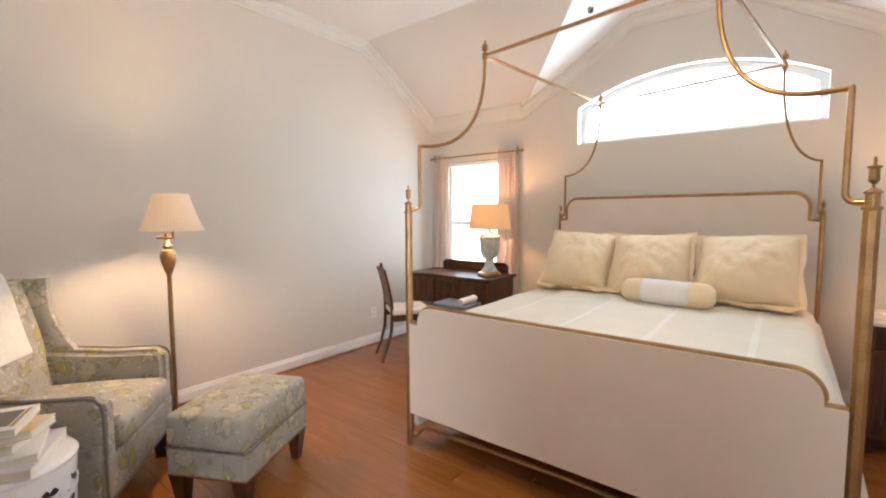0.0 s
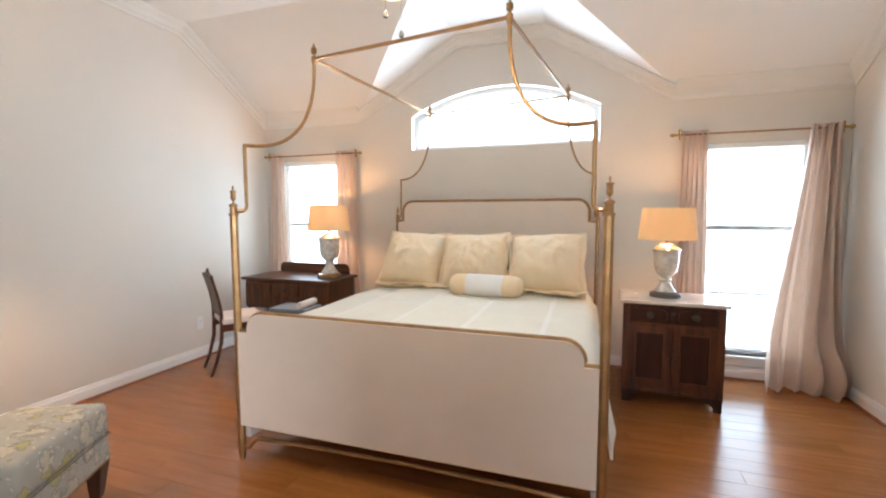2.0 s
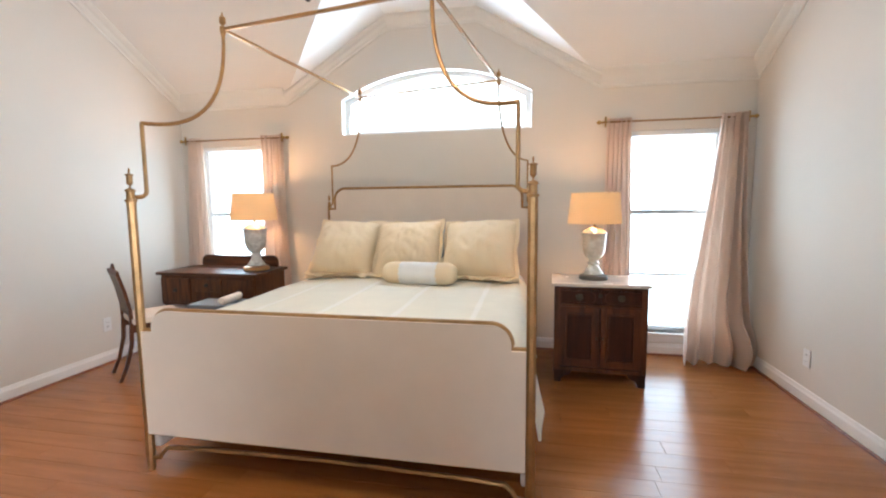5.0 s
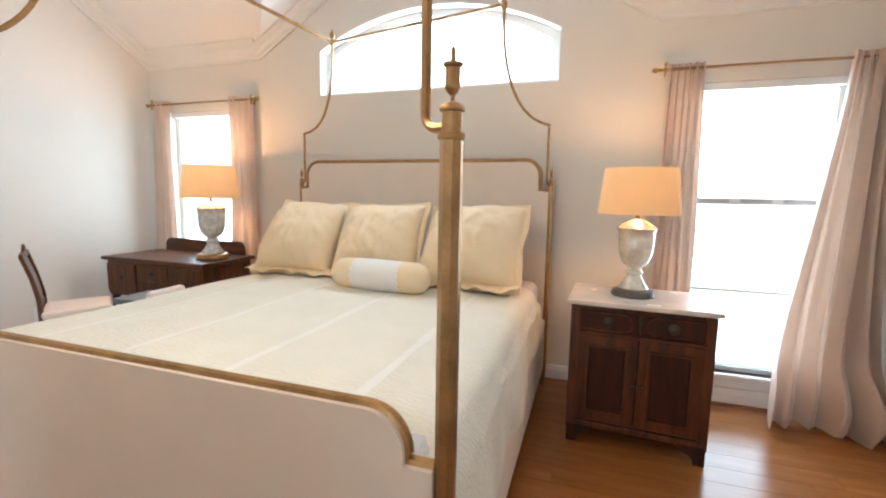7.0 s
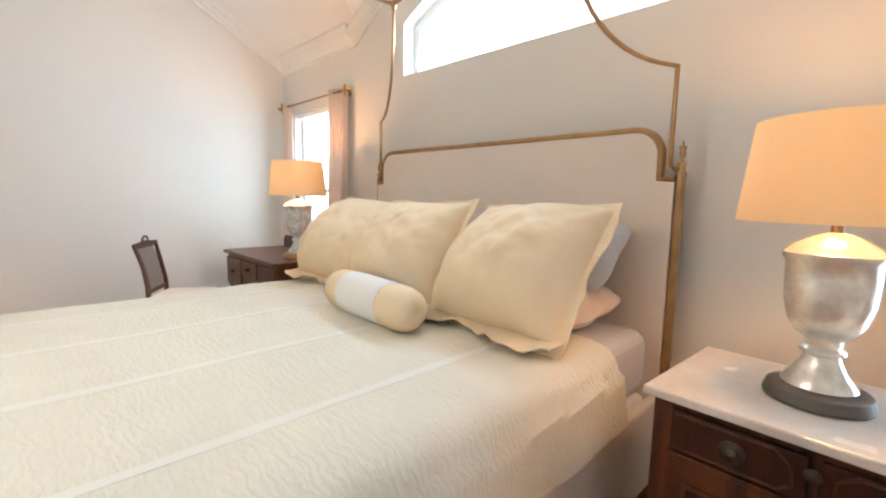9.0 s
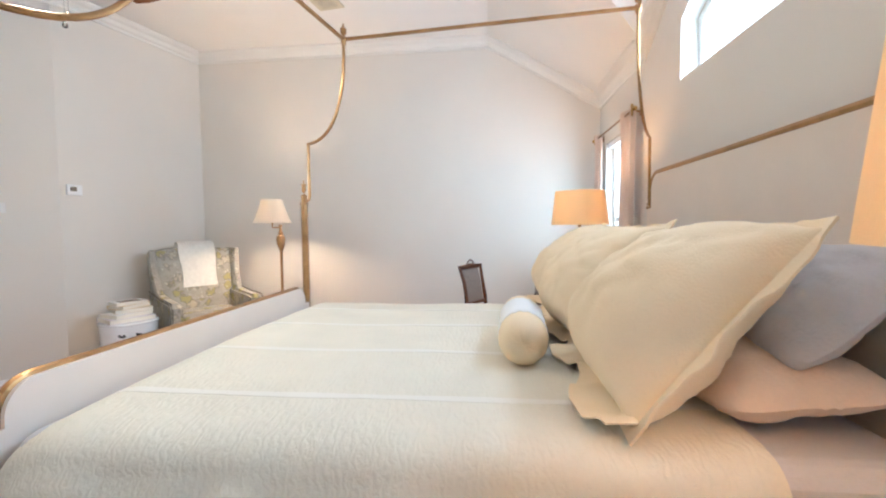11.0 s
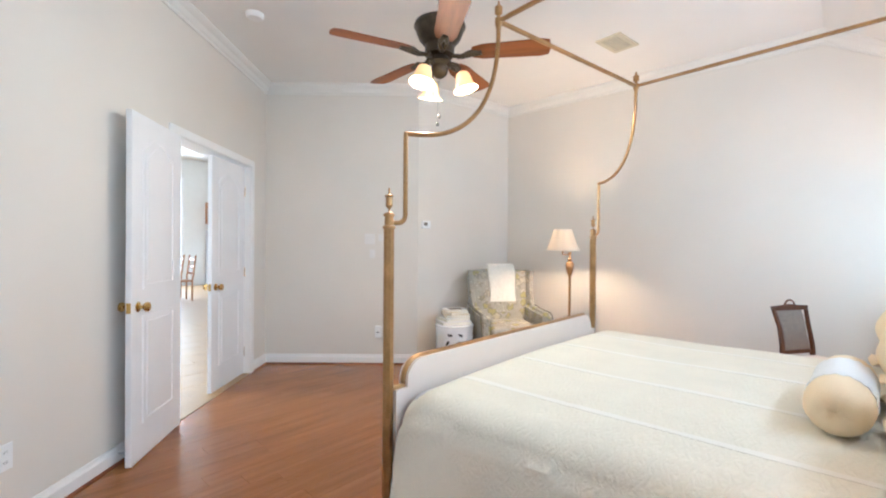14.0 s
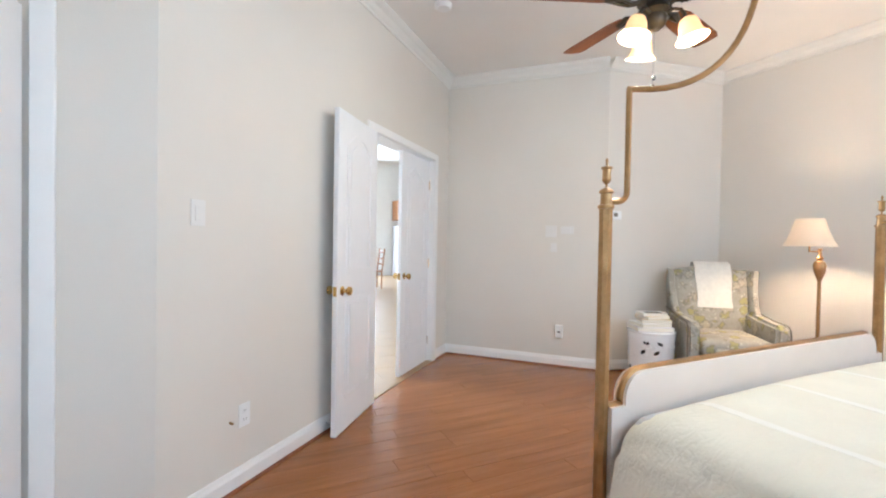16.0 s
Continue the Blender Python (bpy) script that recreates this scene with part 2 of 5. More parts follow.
def part(name, bm, mat, parent=None, label="", smooth=False):
    ob = new(name, finish(name, bm, mat, smooth))
    if parent:
        ob.parent = parent
    if label:
        ob["label"] = label
    return ob


def thing(name, label, category, m=None, group=""):
    ob = new(name)
    ob.empty_display_size = 0.1
    ob.matrix_world = m or Matrix()
    return tagged(ob, label, category, group)


def structure(name, bm, mat, label="", category="", parent=None, smooth=False):
    return tagged(part(name, bm, mat, parent, smooth=smooth), label, category, kind="structure")


def box(x0, x1, y0, y1, z0, z1, bevel=0.0, bm=None, seg=2):
    bm = bm or bmesh.new()
    vs = bmesh.ops.create_cube(bm, size=1)["verts"]
    for v in vs:
        v.co = Vector((x0 + (v.co.x + 0.5) * (x1 - x0), y0 + (v.co.y + 0.5) * (y1 - y0), z0 + (v.co.z + 0.5) * (z1 - z0)))
    if bevel:
        es = list({e for v in vs for e in v.link_edges})
        bmesh.ops.bevel(bm, geom=es, offset=bevel, segments=seg, affect="EDGES", profile=0.5)
    return bm


def lathe(profile, seg=24, bm=None, at=(0, 0, 0)):
    """A turned body from rows of (radius, height)."""
    bm = bm or bmesh.new()
    rings = []
    for r, z in profile:
        if r < 1e-5:
            rings.append([bm.verts.new((at[0], at[1], at[2] + z))])
        else:
            rings.append([bm.verts.new((at[0] + r * math.cos(2 * math.pi * i / seg), at[1] + r * math.sin(2 * math.pi * i / seg), at[2] + z)) for i in range(seg)])
    for a, b in zip(rings, rings[1:]):
        for i in range(seg):
            j = (i + 1) % seg
            vs = []
            for v in (a[i % len(a)], a[j % len(a)], b[j % len(b)], b[i % len(b)]):
                if v not in vs:
                    vs.append(v)
            if len(vs) > 2:
                bm.faces.new(vs)
    for ring, flip in ((rings[0], True), (rings[-1], False)):
        if len(ring) > 2:
            bm.faces.new(ring[::-1] if flip else ring)
    return bm


def tube(points, radius, seg=8, bm=None, square=False):
    """A rod along points; radius may be a list."""
    bm = bm or bmesh.new()
    pts = [Vector(p) for p in points]
    rad = radius if isinstance(radius, (list, tuple)) else [radius] * len(pts)
    rings = []
    up = None
    for i, p in enumerate(pts):
        d = (pts[min(i + 1, len(pts) - 1)] - pts[max(i - 1, 0)]).normalized()
        if up is None:
            up = Vector((0, 0, 1)) if abs(d.z) < 0.9 else Vector((0, 1, 0))
        side = d.cross(up).normalized()
        up = side.cross(d).normalized()
        k = 4 if square else seg
        o = math.pi / 4 if square else 0
        rings.append([bm.verts.new(p + rad[i] * (math.cos(o + 2 * math.pi * j / k) * side + math.sin(o + 2 * math.pi * j / k) * up)) for j in range(k)])
    for a, b in zip(rings, rings[1:]):
        k = len(a)
        for j in range(k):
            bm.faces.new((a[j], a[(j + 1) % k], b[(j + 1) % k], b[j]))
    bm.faces.new(rings[0][::-1])
    bm.faces.new(rings[-1])
    return bm


def slab(outline, depth, axis="y", at=0.0, holes=(), bm=None):
    """A flat plate: outline in (x, z) for axis y, (y, z) for axis x, (x, y) for axis z; depth along the axis from at."""
    bm = bm or bmesh.new()
    put = {"y": lambda a, b, d: (a, d, b), "x": lambda a, b, d: (d, a, b), "z": lambda a, b, d: (a, b, d)}[axis]
    edges = []
    for loop in (outline, *holes):
        vs = [bm.verts.new(put(a, b, at)) for a, b in loop]
        edges += [bm.edges.new((vs[i], vs[(i + 1) % len(vs)])) for i in range(len(vs))]
    faces = [g for g in bmesh.ops.triangle_fill(bm, use_beauty=True, use_dissolve=False, edges=edges)["geom"] if isinstance(g, bmesh.types.BMFace)]
    grown = bmesh.ops.extrude_face_region(bm, geom=faces)["geom"]
    way = Vector(put(0, 0, depth))
    bmesh.ops.translate(bm, vec=way, verts=[g for g in grown if isinstance(g, bmesh.types.BMVert)])
    return bm


def arc(cx, cz, r, a0, a1, n):
    return [(cx + r * math.cos(radians(a0 + (a1 - a0) * i / n)), cz + r * math.sin(radians(a0 + (a1 - a0) * i / n))) for i in range(n + 1)]


def grid_body(nu, nv, fn, thick=0.0):
    """A sheet fn(u, v) over 0..1; thick > 0 makes it solid."""
    bm = bmesh.new()
    g = [[bm.verts.new(fn(i / nu, j / nv)) for j in range(nv + 1)] for i in range(nu + 1)]
    for i in range(nu):
        for j in range(nv):
            bm.faces.new((g[i][j], g[i + 1][j], g[i + 1][j + 1], g[i][j + 1]))
    if thick:
        bmesh.ops.recalc_face_normals(bm, faces=bm.faces)
        bmesh.ops.solidify(bm, geom=bm.faces[:], thickness=thick)
    return bm


def thick_sheet(nu, nv, fn, off):
    """A padded sheet: fn(u, v) moved half of off to either side, closed round its rim."""
    bm = bmesh.new()
    off = Vector(off) / 2
    g = [[[bm.verts.new(Vector(fn(i / nu, j / nv)) + off * k * (0.55 + 0.45 * min(1, 6 * min(i / nu, 1 - i / nu, j / nv, 1 - j / nv)))) for j in range(nv + 1)] for i in range(nu + 1)] for k in (-1, 1)]
    for s in g:
        for i in range(nu):
            for j in range(nv):
                bm.faces.new((s[i][j], s[i + 1][j], s[i + 1][j + 1], s[i][j + 1]))
    rim = [(i, 0) for i in range(nu)] + [(nu, j) for j in range(nv)] + [(i, nv) for i in range(nu, 0, -1)] + [(0, j) for j in range(nv, 0, -1)]
    for (a, b), (c, d) in zip(rim, rim[1:] + rim[:1]):
        bm.faces.new((g[0][a][b], g[0][c][d], g[1][c][d], g[1][a][b]))
    return bm


def run(p0, p1, profile, normal, bm=None, cap=True):
    """A moulding from p0 to p1; profile in (out along normal, up)."""
    bm = bm or bmesh.new()
    n = Vector((*normal, 0)).normalized()
    rows = [[bm.verts.new(Vector(p) + n * a + Vector((0, 0, b))) for a, b in profile] for p in (p0, p1)]
    k = len(profile)
    for i in range(k):
        bm.faces.new((rows[0][i], rows[0][(i + 1) % k], rows[1][(i + 1) % k], rows[1][i]))
    if cap:
        bm.faces.new(rows[0][::-1])
        bm.faces.new(rows[1])
    return bm


# ---- the room's shell ----
XL, XR = -2.615, 2.73
LOW, HIGH = 2.41, 3.04          # ceiling at the head wall and in the middle
BEND = -1.07                    # where the slope meets the flat ceiling
DA, DB, DC, DD = -1.40, -0.36, 0.46, 1.52   # the dormer's foot and top on the head wall
CORNER_L = (XL, -4.10)
CORNER_C = (-1.30, -4.38)
CORNER_B = (-0.17, -5.61)
CORNER_S = (2.27, -3.32)
dvec = (Vector(CORNER_S) - Vector(CORNER_B))
dvec.normalize()
dnorm = Vector((-dvec.y, dvec.x))   # into the room


def on_door_wall(s, off=0.0):
    p = Vector(CORNER_B) + dvec * s + dnorm * off
    return p.x, p.y


T = 0.16
ARCH_L, ARCH_R, ARCH_Z, ARCH_S, ARCH_T = -0.836, 0.945, 2.0, 2.33, 2.565
acx, ahalf, rise = (ARCH_L + ARCH_R) / 2, (ARCH_R - ARCH_L) / 2, ARCH_T - ARCH_S
ar = (ahalf ** 2 + rise ** 2) / (2 * rise)
aang = math.degrees(math.asin(ahalf / ar))


def arch_outline(inset=0.0, n=20):
    top = arc(acx, ARCH_T - ar, ar - inset, 90 - aang, 90 + aang, n)
    k = (ahalf - inset) / ahalf
    top = [(acx + (x - acx) * k, z) for x, z in top]
    return [(ARCH_L + inset, ARCH_Z + inset), (ARCH_R - inset, ARCH_Z + inset)] + top


WIN_L, WIN_R = (-2.40, -1.62), (1.72, 2.50)
WZ0, WZ1 = 0.20, 1.94


def rect(x0, x1, z0, z1):
    return [(x0, z0), (x1, z0), (x1, z1), (x0, z1)]


structure("wall_north", slab(rect(XL - T, XR + T, -0.1, 3.2), T, "y", 0, [rect(*WIN_L, WZ0, WZ1), rect(*WIN_R, WZ0, WZ1), arch_outline()]), M_WALL, "warm greige painted wall with three windows", "wall")
structure("wall_west", slab([(0, -0.1), (0, 3.2), (-4.3, 3.2), (-4.3, -0.1)], -T, "x", XL), M_WALL, "plain warm greige painted wall", "wall")
structure("wall_east", slab([(0, -0.1), (0, 3.2), (-3.5, 3.2), (-3.5, -0.1)], T, "x", XR), M_WALL, "plain warm greige painted wall", "wall")


def upright_wall(name, p, q, holes=(), label="plain warm greige painted wall"):
    """A wall from p to q whose room face lies on the line p-q; holes in (distance from p, height)."""
    p, q = Vector(p), Vector(q)
    d = (q - p).normalized()
    bm = slab(rect(0, (q - p).length, -0.1, 3.2), -T, "y", 0, holes)
    bmesh.ops.transform(bm, matrix=Matrix(((d.x, -d.y, 0, p.x), (d.y, d.x, 0, p.y), (0, 0, 1, 0), (0, 0, 0, 1))), verts=bm.verts)
    return structure(name, bm, M_WALL, label, "wall")


upright_wall("wall_south", CORNER_L, CORNER_C)
upright_wall("wall_angled", CORNER_C, CORNER_B)
OPEN0, OPEN1, OPEN_H = 0.39, 1.67, 2.075
upright_wall("wall_door", CORNER_B, CORNER_S, [[(OPEN0, -0.05), (OPEN1, -0.05), (OPEN1, OPEN_H), (OPEN0, OPEN_H)]], "greige painted wall with a double doorway")
upright_wall("wall_side", CORNER_S, (XR + T, CORNER_S[1]))

# ceiling: flat middle, slope to the head wall, dormer over the arched window
cb = bmesh.new()


def face(bm, *pts):
    return bm.faces.new([bm.verts.new(p) for p in pts])


face(cb, *[(x, y, HIGH) for x, y in [(XL, BEND), (XR, BEND), (XR, CORNER_S[1]), CORNER_S, CORNER_B, CORNER_C, CORNER_L]])
face(cb, (DB, BEND, HIGH), (DC, BEND, HIGH), (DC, 0, HIGH), (DB, 0, HIGH))
face(cb, (XL, 0, LOW), (DA, 0, LOW), (DB, BEND, HIGH), (XL, BEND, HIGH))
face(cb, (DD, 0, LOW), (XR, 0, LOW), (XR, BEND, HIGH), (DC, BEND, HIGH))
face(cb, (DA, 0, LOW), (DB, 0, HIGH), (DB, BEND, HIGH))
face(cb, (DD, 0, LOW), (DC, BEND, HIGH), (DC, 0, HIGH))
structure("ceiling", cb, M_CEIL, "white vaulted ceiling with a dormer", "ceiling")
rb = box(XL - 0.4, XR + 0.4, -6.2, 0.4, 3.22, 3.32)
structure("roof", rb, M_CEIL, "flat roof deck above the ceiling", "roof")

CROWN = [(0, 0), (0.085, 0), (0.085, -0.014), (0.07, -0.03), (0.045, -0.045), (0.03, -0.07), (0.012, -0.085), (0.012, -0.105), (0, -0.105)]
BASE = [(0, 0), (0.016, 0), (0.016, 0.072), (0.010, 0.085), (0.006, 0.102), (0, 0.104)]
crown = [((XL, 0, LOW), (DA, 0, LOW), (0, -1)), ((DA, 0, LOW), (DB, 0, HIGH), (0, -1)), ((DB, 0, HIGH), (DC, 0, HIGH), (0, -1)),
         ((DC, 0, HIGH), (DD, 0, LOW), (0, -1)), ((DD, 0, LOW), (XR, 0, LOW), (0, -1)),
         ((XL, 0, LOW), (XL, BEND, HIGH), (1, 0)), ((XL, BEND, HIGH), (*CORNER_L, HIGH), (1, 0)),
         ((XR, 0, LOW), (XR, BEND, HIGH), (-1, 0)), ((XR, BEND, HIGH), (XR, CORNER_S[1], HIGH), (-1, 0))]
flat = [CORNER_L, CORNER_C, CORNER_B, CORNER_S, (XR, CORNER_S[1])]
for a, b in zip(flat, flat[1:]):
    d = (Vector(b) - Vector(a)).normalized()
    crown.append(((*a, HIGH), (*b, HIGH), (-d.y, d.x)))
cm = bmesh.new()
SLOPE = (HIGH - LOW) / -BEND
for p0, p1, n in crown:
    lift = SLOPE if n == (0, -1) and p0[2] == p1[2] == LOW else 0
    run(p0, p1, [(a, b + a * lift) for a, b in CROWN], n, cm)
structure("trim", cm, M_CROWN, "white crown moulding", "moulding", smooth=False)
bb = bmesh.new()
base_runs = []
for p0, p1, n in (((XL, 0, 0), (XR, 0, 0), (0, -1)), ((XL, 0, 0), (*CORNER_L, 0), (1, 0)), ((XR, 0, 0), (XR, CORNER_S[1], 0), (-1, 0)),
                  ((*CORNER_L, 0), (*CORNER_C, 0), (Vector(CORNER_L) - Vector(CORNER_C)).orthogonal()), ((*CORNER_C, 0), (*CORNER_B, 0), tuple(dvec)),
                  ((*CORNER_B, 0), (*on_door_wall(OPEN0 - 0.07), 0), tuple(dnorm)), ((*on_door_wall(OPEN1 + 0.07), 0), (*CORNER_S, 0), tuple(dnorm)), ((*CORNER_S, 0), (2.60, CORNER_S[1], 0), (0, 1))):
    nn = Vector(n)
    if p0[:2] == CORNER_L and nn.y < 0:
        nn = -nn
    run(p0, p1, BASE, tuple(nn), bb)
    base_runs.append((p0, p1, tuple(nn)))
SHOE = [(0.016, 0), (0.030, 0), (0.029, 0.006), (0.024, 0.012), (0.016, 0.014)]
sb = bmesh.new()
for p0, p1, n in base_runs:
    run(p0, p1, SHOE, n, sb)
structure("shoe_moulding", sb, M_SHOE, "thin reddish brown wooden shoe moulding", "moulding")
structure("baseboard", bb, M_TRIM, "white painted baseboard", "baseboard")

# ---- windows ----


def window(name, x0, x1, label):
    w = tagged(thing(name, label, "window"), kind="structure")
    fr = bmesh.new()
    for a, b, c, d in ((x0, x0 + 0.04, WZ0, WZ1), (x1 - 0.04, x1, WZ0, WZ1), (x0 + 0.04, x1 - 0.04, WZ0, WZ0 + 0.05), (x0 + 0.04, x1 - 0.04, WZ1 - 0.05, WZ1)):
        box(a, b, 0.07, 0.13, c, d, bm=fr)
    part("window_frame", fr, M_TRIM, w)
    mid = (WZ0 + WZ1) / 2 + 0.18
    part("meeting_rail", box(x0 + 0.04, x1 - 0.04, 0.075, 0.12, mid - 0.02, mid + 0.02, 0.004), M_TRIM, w)
    for k in range(3):
        part("rail_gasket", box(x0 + 0.10 + k * 0.22, x0 + 0.26 + k * 0.22, 0.070, 0.075, mid - 0.008, mid + 0.014), M_STEEL, w)
    # Thin added bars mimic the faint horizontal lines across the lower pane.
    for zb, hb in ((0.70, 0.010), (0.94, 0.005)):
        part("pane_line", box(x0 + 0.04, x1 - 0.04, 0.088, 0.096, zb - hb, zb + hb), M_PLASTIC, w)
    for z0, z1 in ((WZ0 + 0.05, mid - 0.02), (mid + 0.02, WZ1 - 0.05)):
        g = part("pane", box(x0 + 0.04, x1 - 0.04, 0.098, 0.102, z0, z1), M_GLASS, w)
        g.visible_shadow = False
    part("window_sill", box(x0 - 0.05, x1 + 0.05, -0.035, 0.07, WZ0 - 0.025, WZ0, 0.006), M_TRIM, w)
    part("sill_apron", box(x0 - 0.03, x1 + 0.03, -0.014, 0.0, WZ0 - 0.085, WZ0 - 0.026, 0.004), M_TRIM, w)
    part("head_rail", box(x0 + 0.02, x1 - 0.02, 0.015, 0.06, WZ1 - 0.045, WZ1 - 0.002, 0.004), M_PLASTIC, w)
    slat = finish("slat", box(x0 + 0.03, x1 - 0.03, 0.02, 0.062, -0.0015, 0.0015), M_PLASTIC)
    n = 3
    for i in range(n):
        s = new("slat", slat)
        s.parent = w
        s.location = (0, 0, WZ0 + 0.012 + i * 0.021)
    return w


window("window_1", *WIN_L, "white sash window with raised open blinds behind curtains")
window("window_2", *WIN_R, "white sash window with open horizontal blinds")
w3 = tagged(thing("window_3", "wide arched transom window in a deep white reveal", "window"), kind="structure")
part("window_frame", slab(arch_outline(0.002), 0.05, "y", 0.09, [arch_outline(0.04)]), M_TRIM, w3)
g = part("pane", slab(arch_outline(0.042), 0.004, "y", 0.11), M_GLASS, w3)
g.visible_shadow = False
part("reveal_sill", box(ARCH_L + 0.002, ARCH_R - 0.002, 0.002, 0.09, ARCH_Z + 0.0005, ARCH_Z + 0.006), M_TRIM, w3)

# ---- outside ----
gb = bmesh.new()
face(gb, (-400, 0.3, -0.45), (400, 0.3, -0.45), (400, 600, -0.45), (-400, 600, -0.45))
# Ground colour is lightened to stand in for overexposure.
structure("ground", gb, M_GROUND, "ground behind the house, paled for overexposed daylight", "patio")
# A glowing plane replaces the overexposed view outdoors.
bd = bmesh.new()
face(bd, (-30, 1.3, -0.44), (30, 1.3, -0.44), (30, 1.3, 9), (-30, 1.3, 9))
structure("backdrop", bd, M_SKYGLOW, "overexposed daylight outside the windows, a glowing plane", "backdrop")

# ---- curtains ----


def curtain(name, top0, top1, bot0, bot1, zt, zb, y, folds, label, tail=0.0, seed=0, depth=0.03):
    rnd = random.Random(seed)
    ph = [rnd.uniform(0, 6.28) for _ in range(4)]

    def fn(u, v):
        drop = max(0.0, 1 - v)
        s = drop ** 1.15
        x = (top0 + (top1 - top0) * u) * (1 - s) + (bot0 + (bot1 - bot0) * u) * s
        a = depth * (0.55 + 0.9 * s) * (0.75 + 0.4 * math.sin(u * 7 + ph[2]))
        w = math.sin(u * folds * 6.28 + ph[0] + 0.5 * math.sin(drop * 3 + ph[1]) + 0.9 * math.sin(u * 5 + ph[3])) + 0.2 * math.sin(u * folds * 2.3 * 6.28 + ph[2]) + 0.7 * v ** 8 * math.sin(u * folds * 2 * 6.28 + ph[1])
        x += 0.012 * math.sin(u * 9 + drop * 5 + ph[3]) * drop
        if tail and drop > 0.82:
            low = (drop - 0.82) / 0.18
            mid = (bot0 + bot1) / 2
            x = mid + (x - mid) * (1 + 0.05 * math.sin(math.pi * low) - 0.05 * low ** 3)
            a *= 1 + 0.5 * math.sin(math.pi * low)
        sag = tail * (max(0, drop - 0.72) ** 1.5 * 1.5 - 1.1 * max(0, drop - 0.93) ** 1.2)
        return (x, y - a - a * w * 0.8 - sag, zb + (zt - zb) * v + (0.012 * math.sin(u * 21 + ph[1]) if v == 0 else 0))
    c = thing(name, label, "curtain", group="window curtains")
    part("panel", grid_body(72, 40, fn, 0.003), M_CURTAIN, c, smooth=True)
    hem = lambda u, v: Vector(fn(u, 0.985 + 0.03 * v)) + Vector((0, -0.003, 0))
    part("heading", grid_body(72, 2, hem, 0.004), M_CURTAIN, c, smooth=True)
    return c


def rod(x0, x1, z, label):
    r = thing("curtain_rod", label, "curtain rod", pose(0, -0.07, z), group="curtain rods")
    part("pole", tube([(x0, 0, 0), (x1, 0, 0)], 0.008, 10), M_ANTBRASS, r, smooth=True)
    for x, s in ((x0, -1), (x1, 1)):
        fin = lathe([(0, 0), (0.010, 0.003), (0.012, 0.014), (0.006, 0.02), (0.015, 0.032), (0.018, 0.042), (0.012, 0.054), (0, 0.062)], 12)
        bmesh.ops.transform(fin, matrix=pose(x, 0, 0, 0, 90 * s, 0), verts=fin.verts)
        tube([(x - s * 0.012, -0.004, -0.042), (x - s * 0.012, -0.004, 0.042)], [0.006, 0.009], 8, bm=fin)
        part("finial", fin, M_BRASS, r, smooth=True)
        br = box(x - 0.006 - s * 0.05, x + 0.006 - s * 0.05, -0.004, 0.068, -0.006, 0.006)
        box(x - 0.012 - s * 0.05, x + 0.012 - s * 0.05, 0.060, 0.068, -0.03, 0.03, 0.003, bm=br)
        part("bracket", br, M_ANTBRASS, r)


rod(-2.52, -1.42, 1.995, "thin brass curtain rod over the desk window")
rod(1.545, 2.655, 2.008, "thin brass curtain rod over the nightstand window")
curtain("curtain", -2.50, -2.33, -2.60, -2.27, 1.995, 0.01, -0.05, 4, "pinkish silk curtain panel gathered at the desk window", seed=1)
curtain("curtain", -1.66, -1.44, -1.66, -1.38, 1.995, 0.01, -0.05, 5, "pinkish silk curtain panel behind the desk lamp", seed=2)
curtain("curtain", 1.575, 1.765, 1.53, 1.80, 2.008, 0.01, -0.05, 5, "pinkish silk curtain panel behind the nightstand lamp", seed=3)
curtain("curtain", 2.44, 2.63, 2.17, 2.70, 2.008, 0.01, -0.05, 5, "champagne silk curtain puddling on the floor", tail=0.45, seed=4, depth=0.062)

# ---- double door ----
W, LT = 0.635, 0.035
ang = math.degrees(math.atan2(dvec.y, dvec.x))


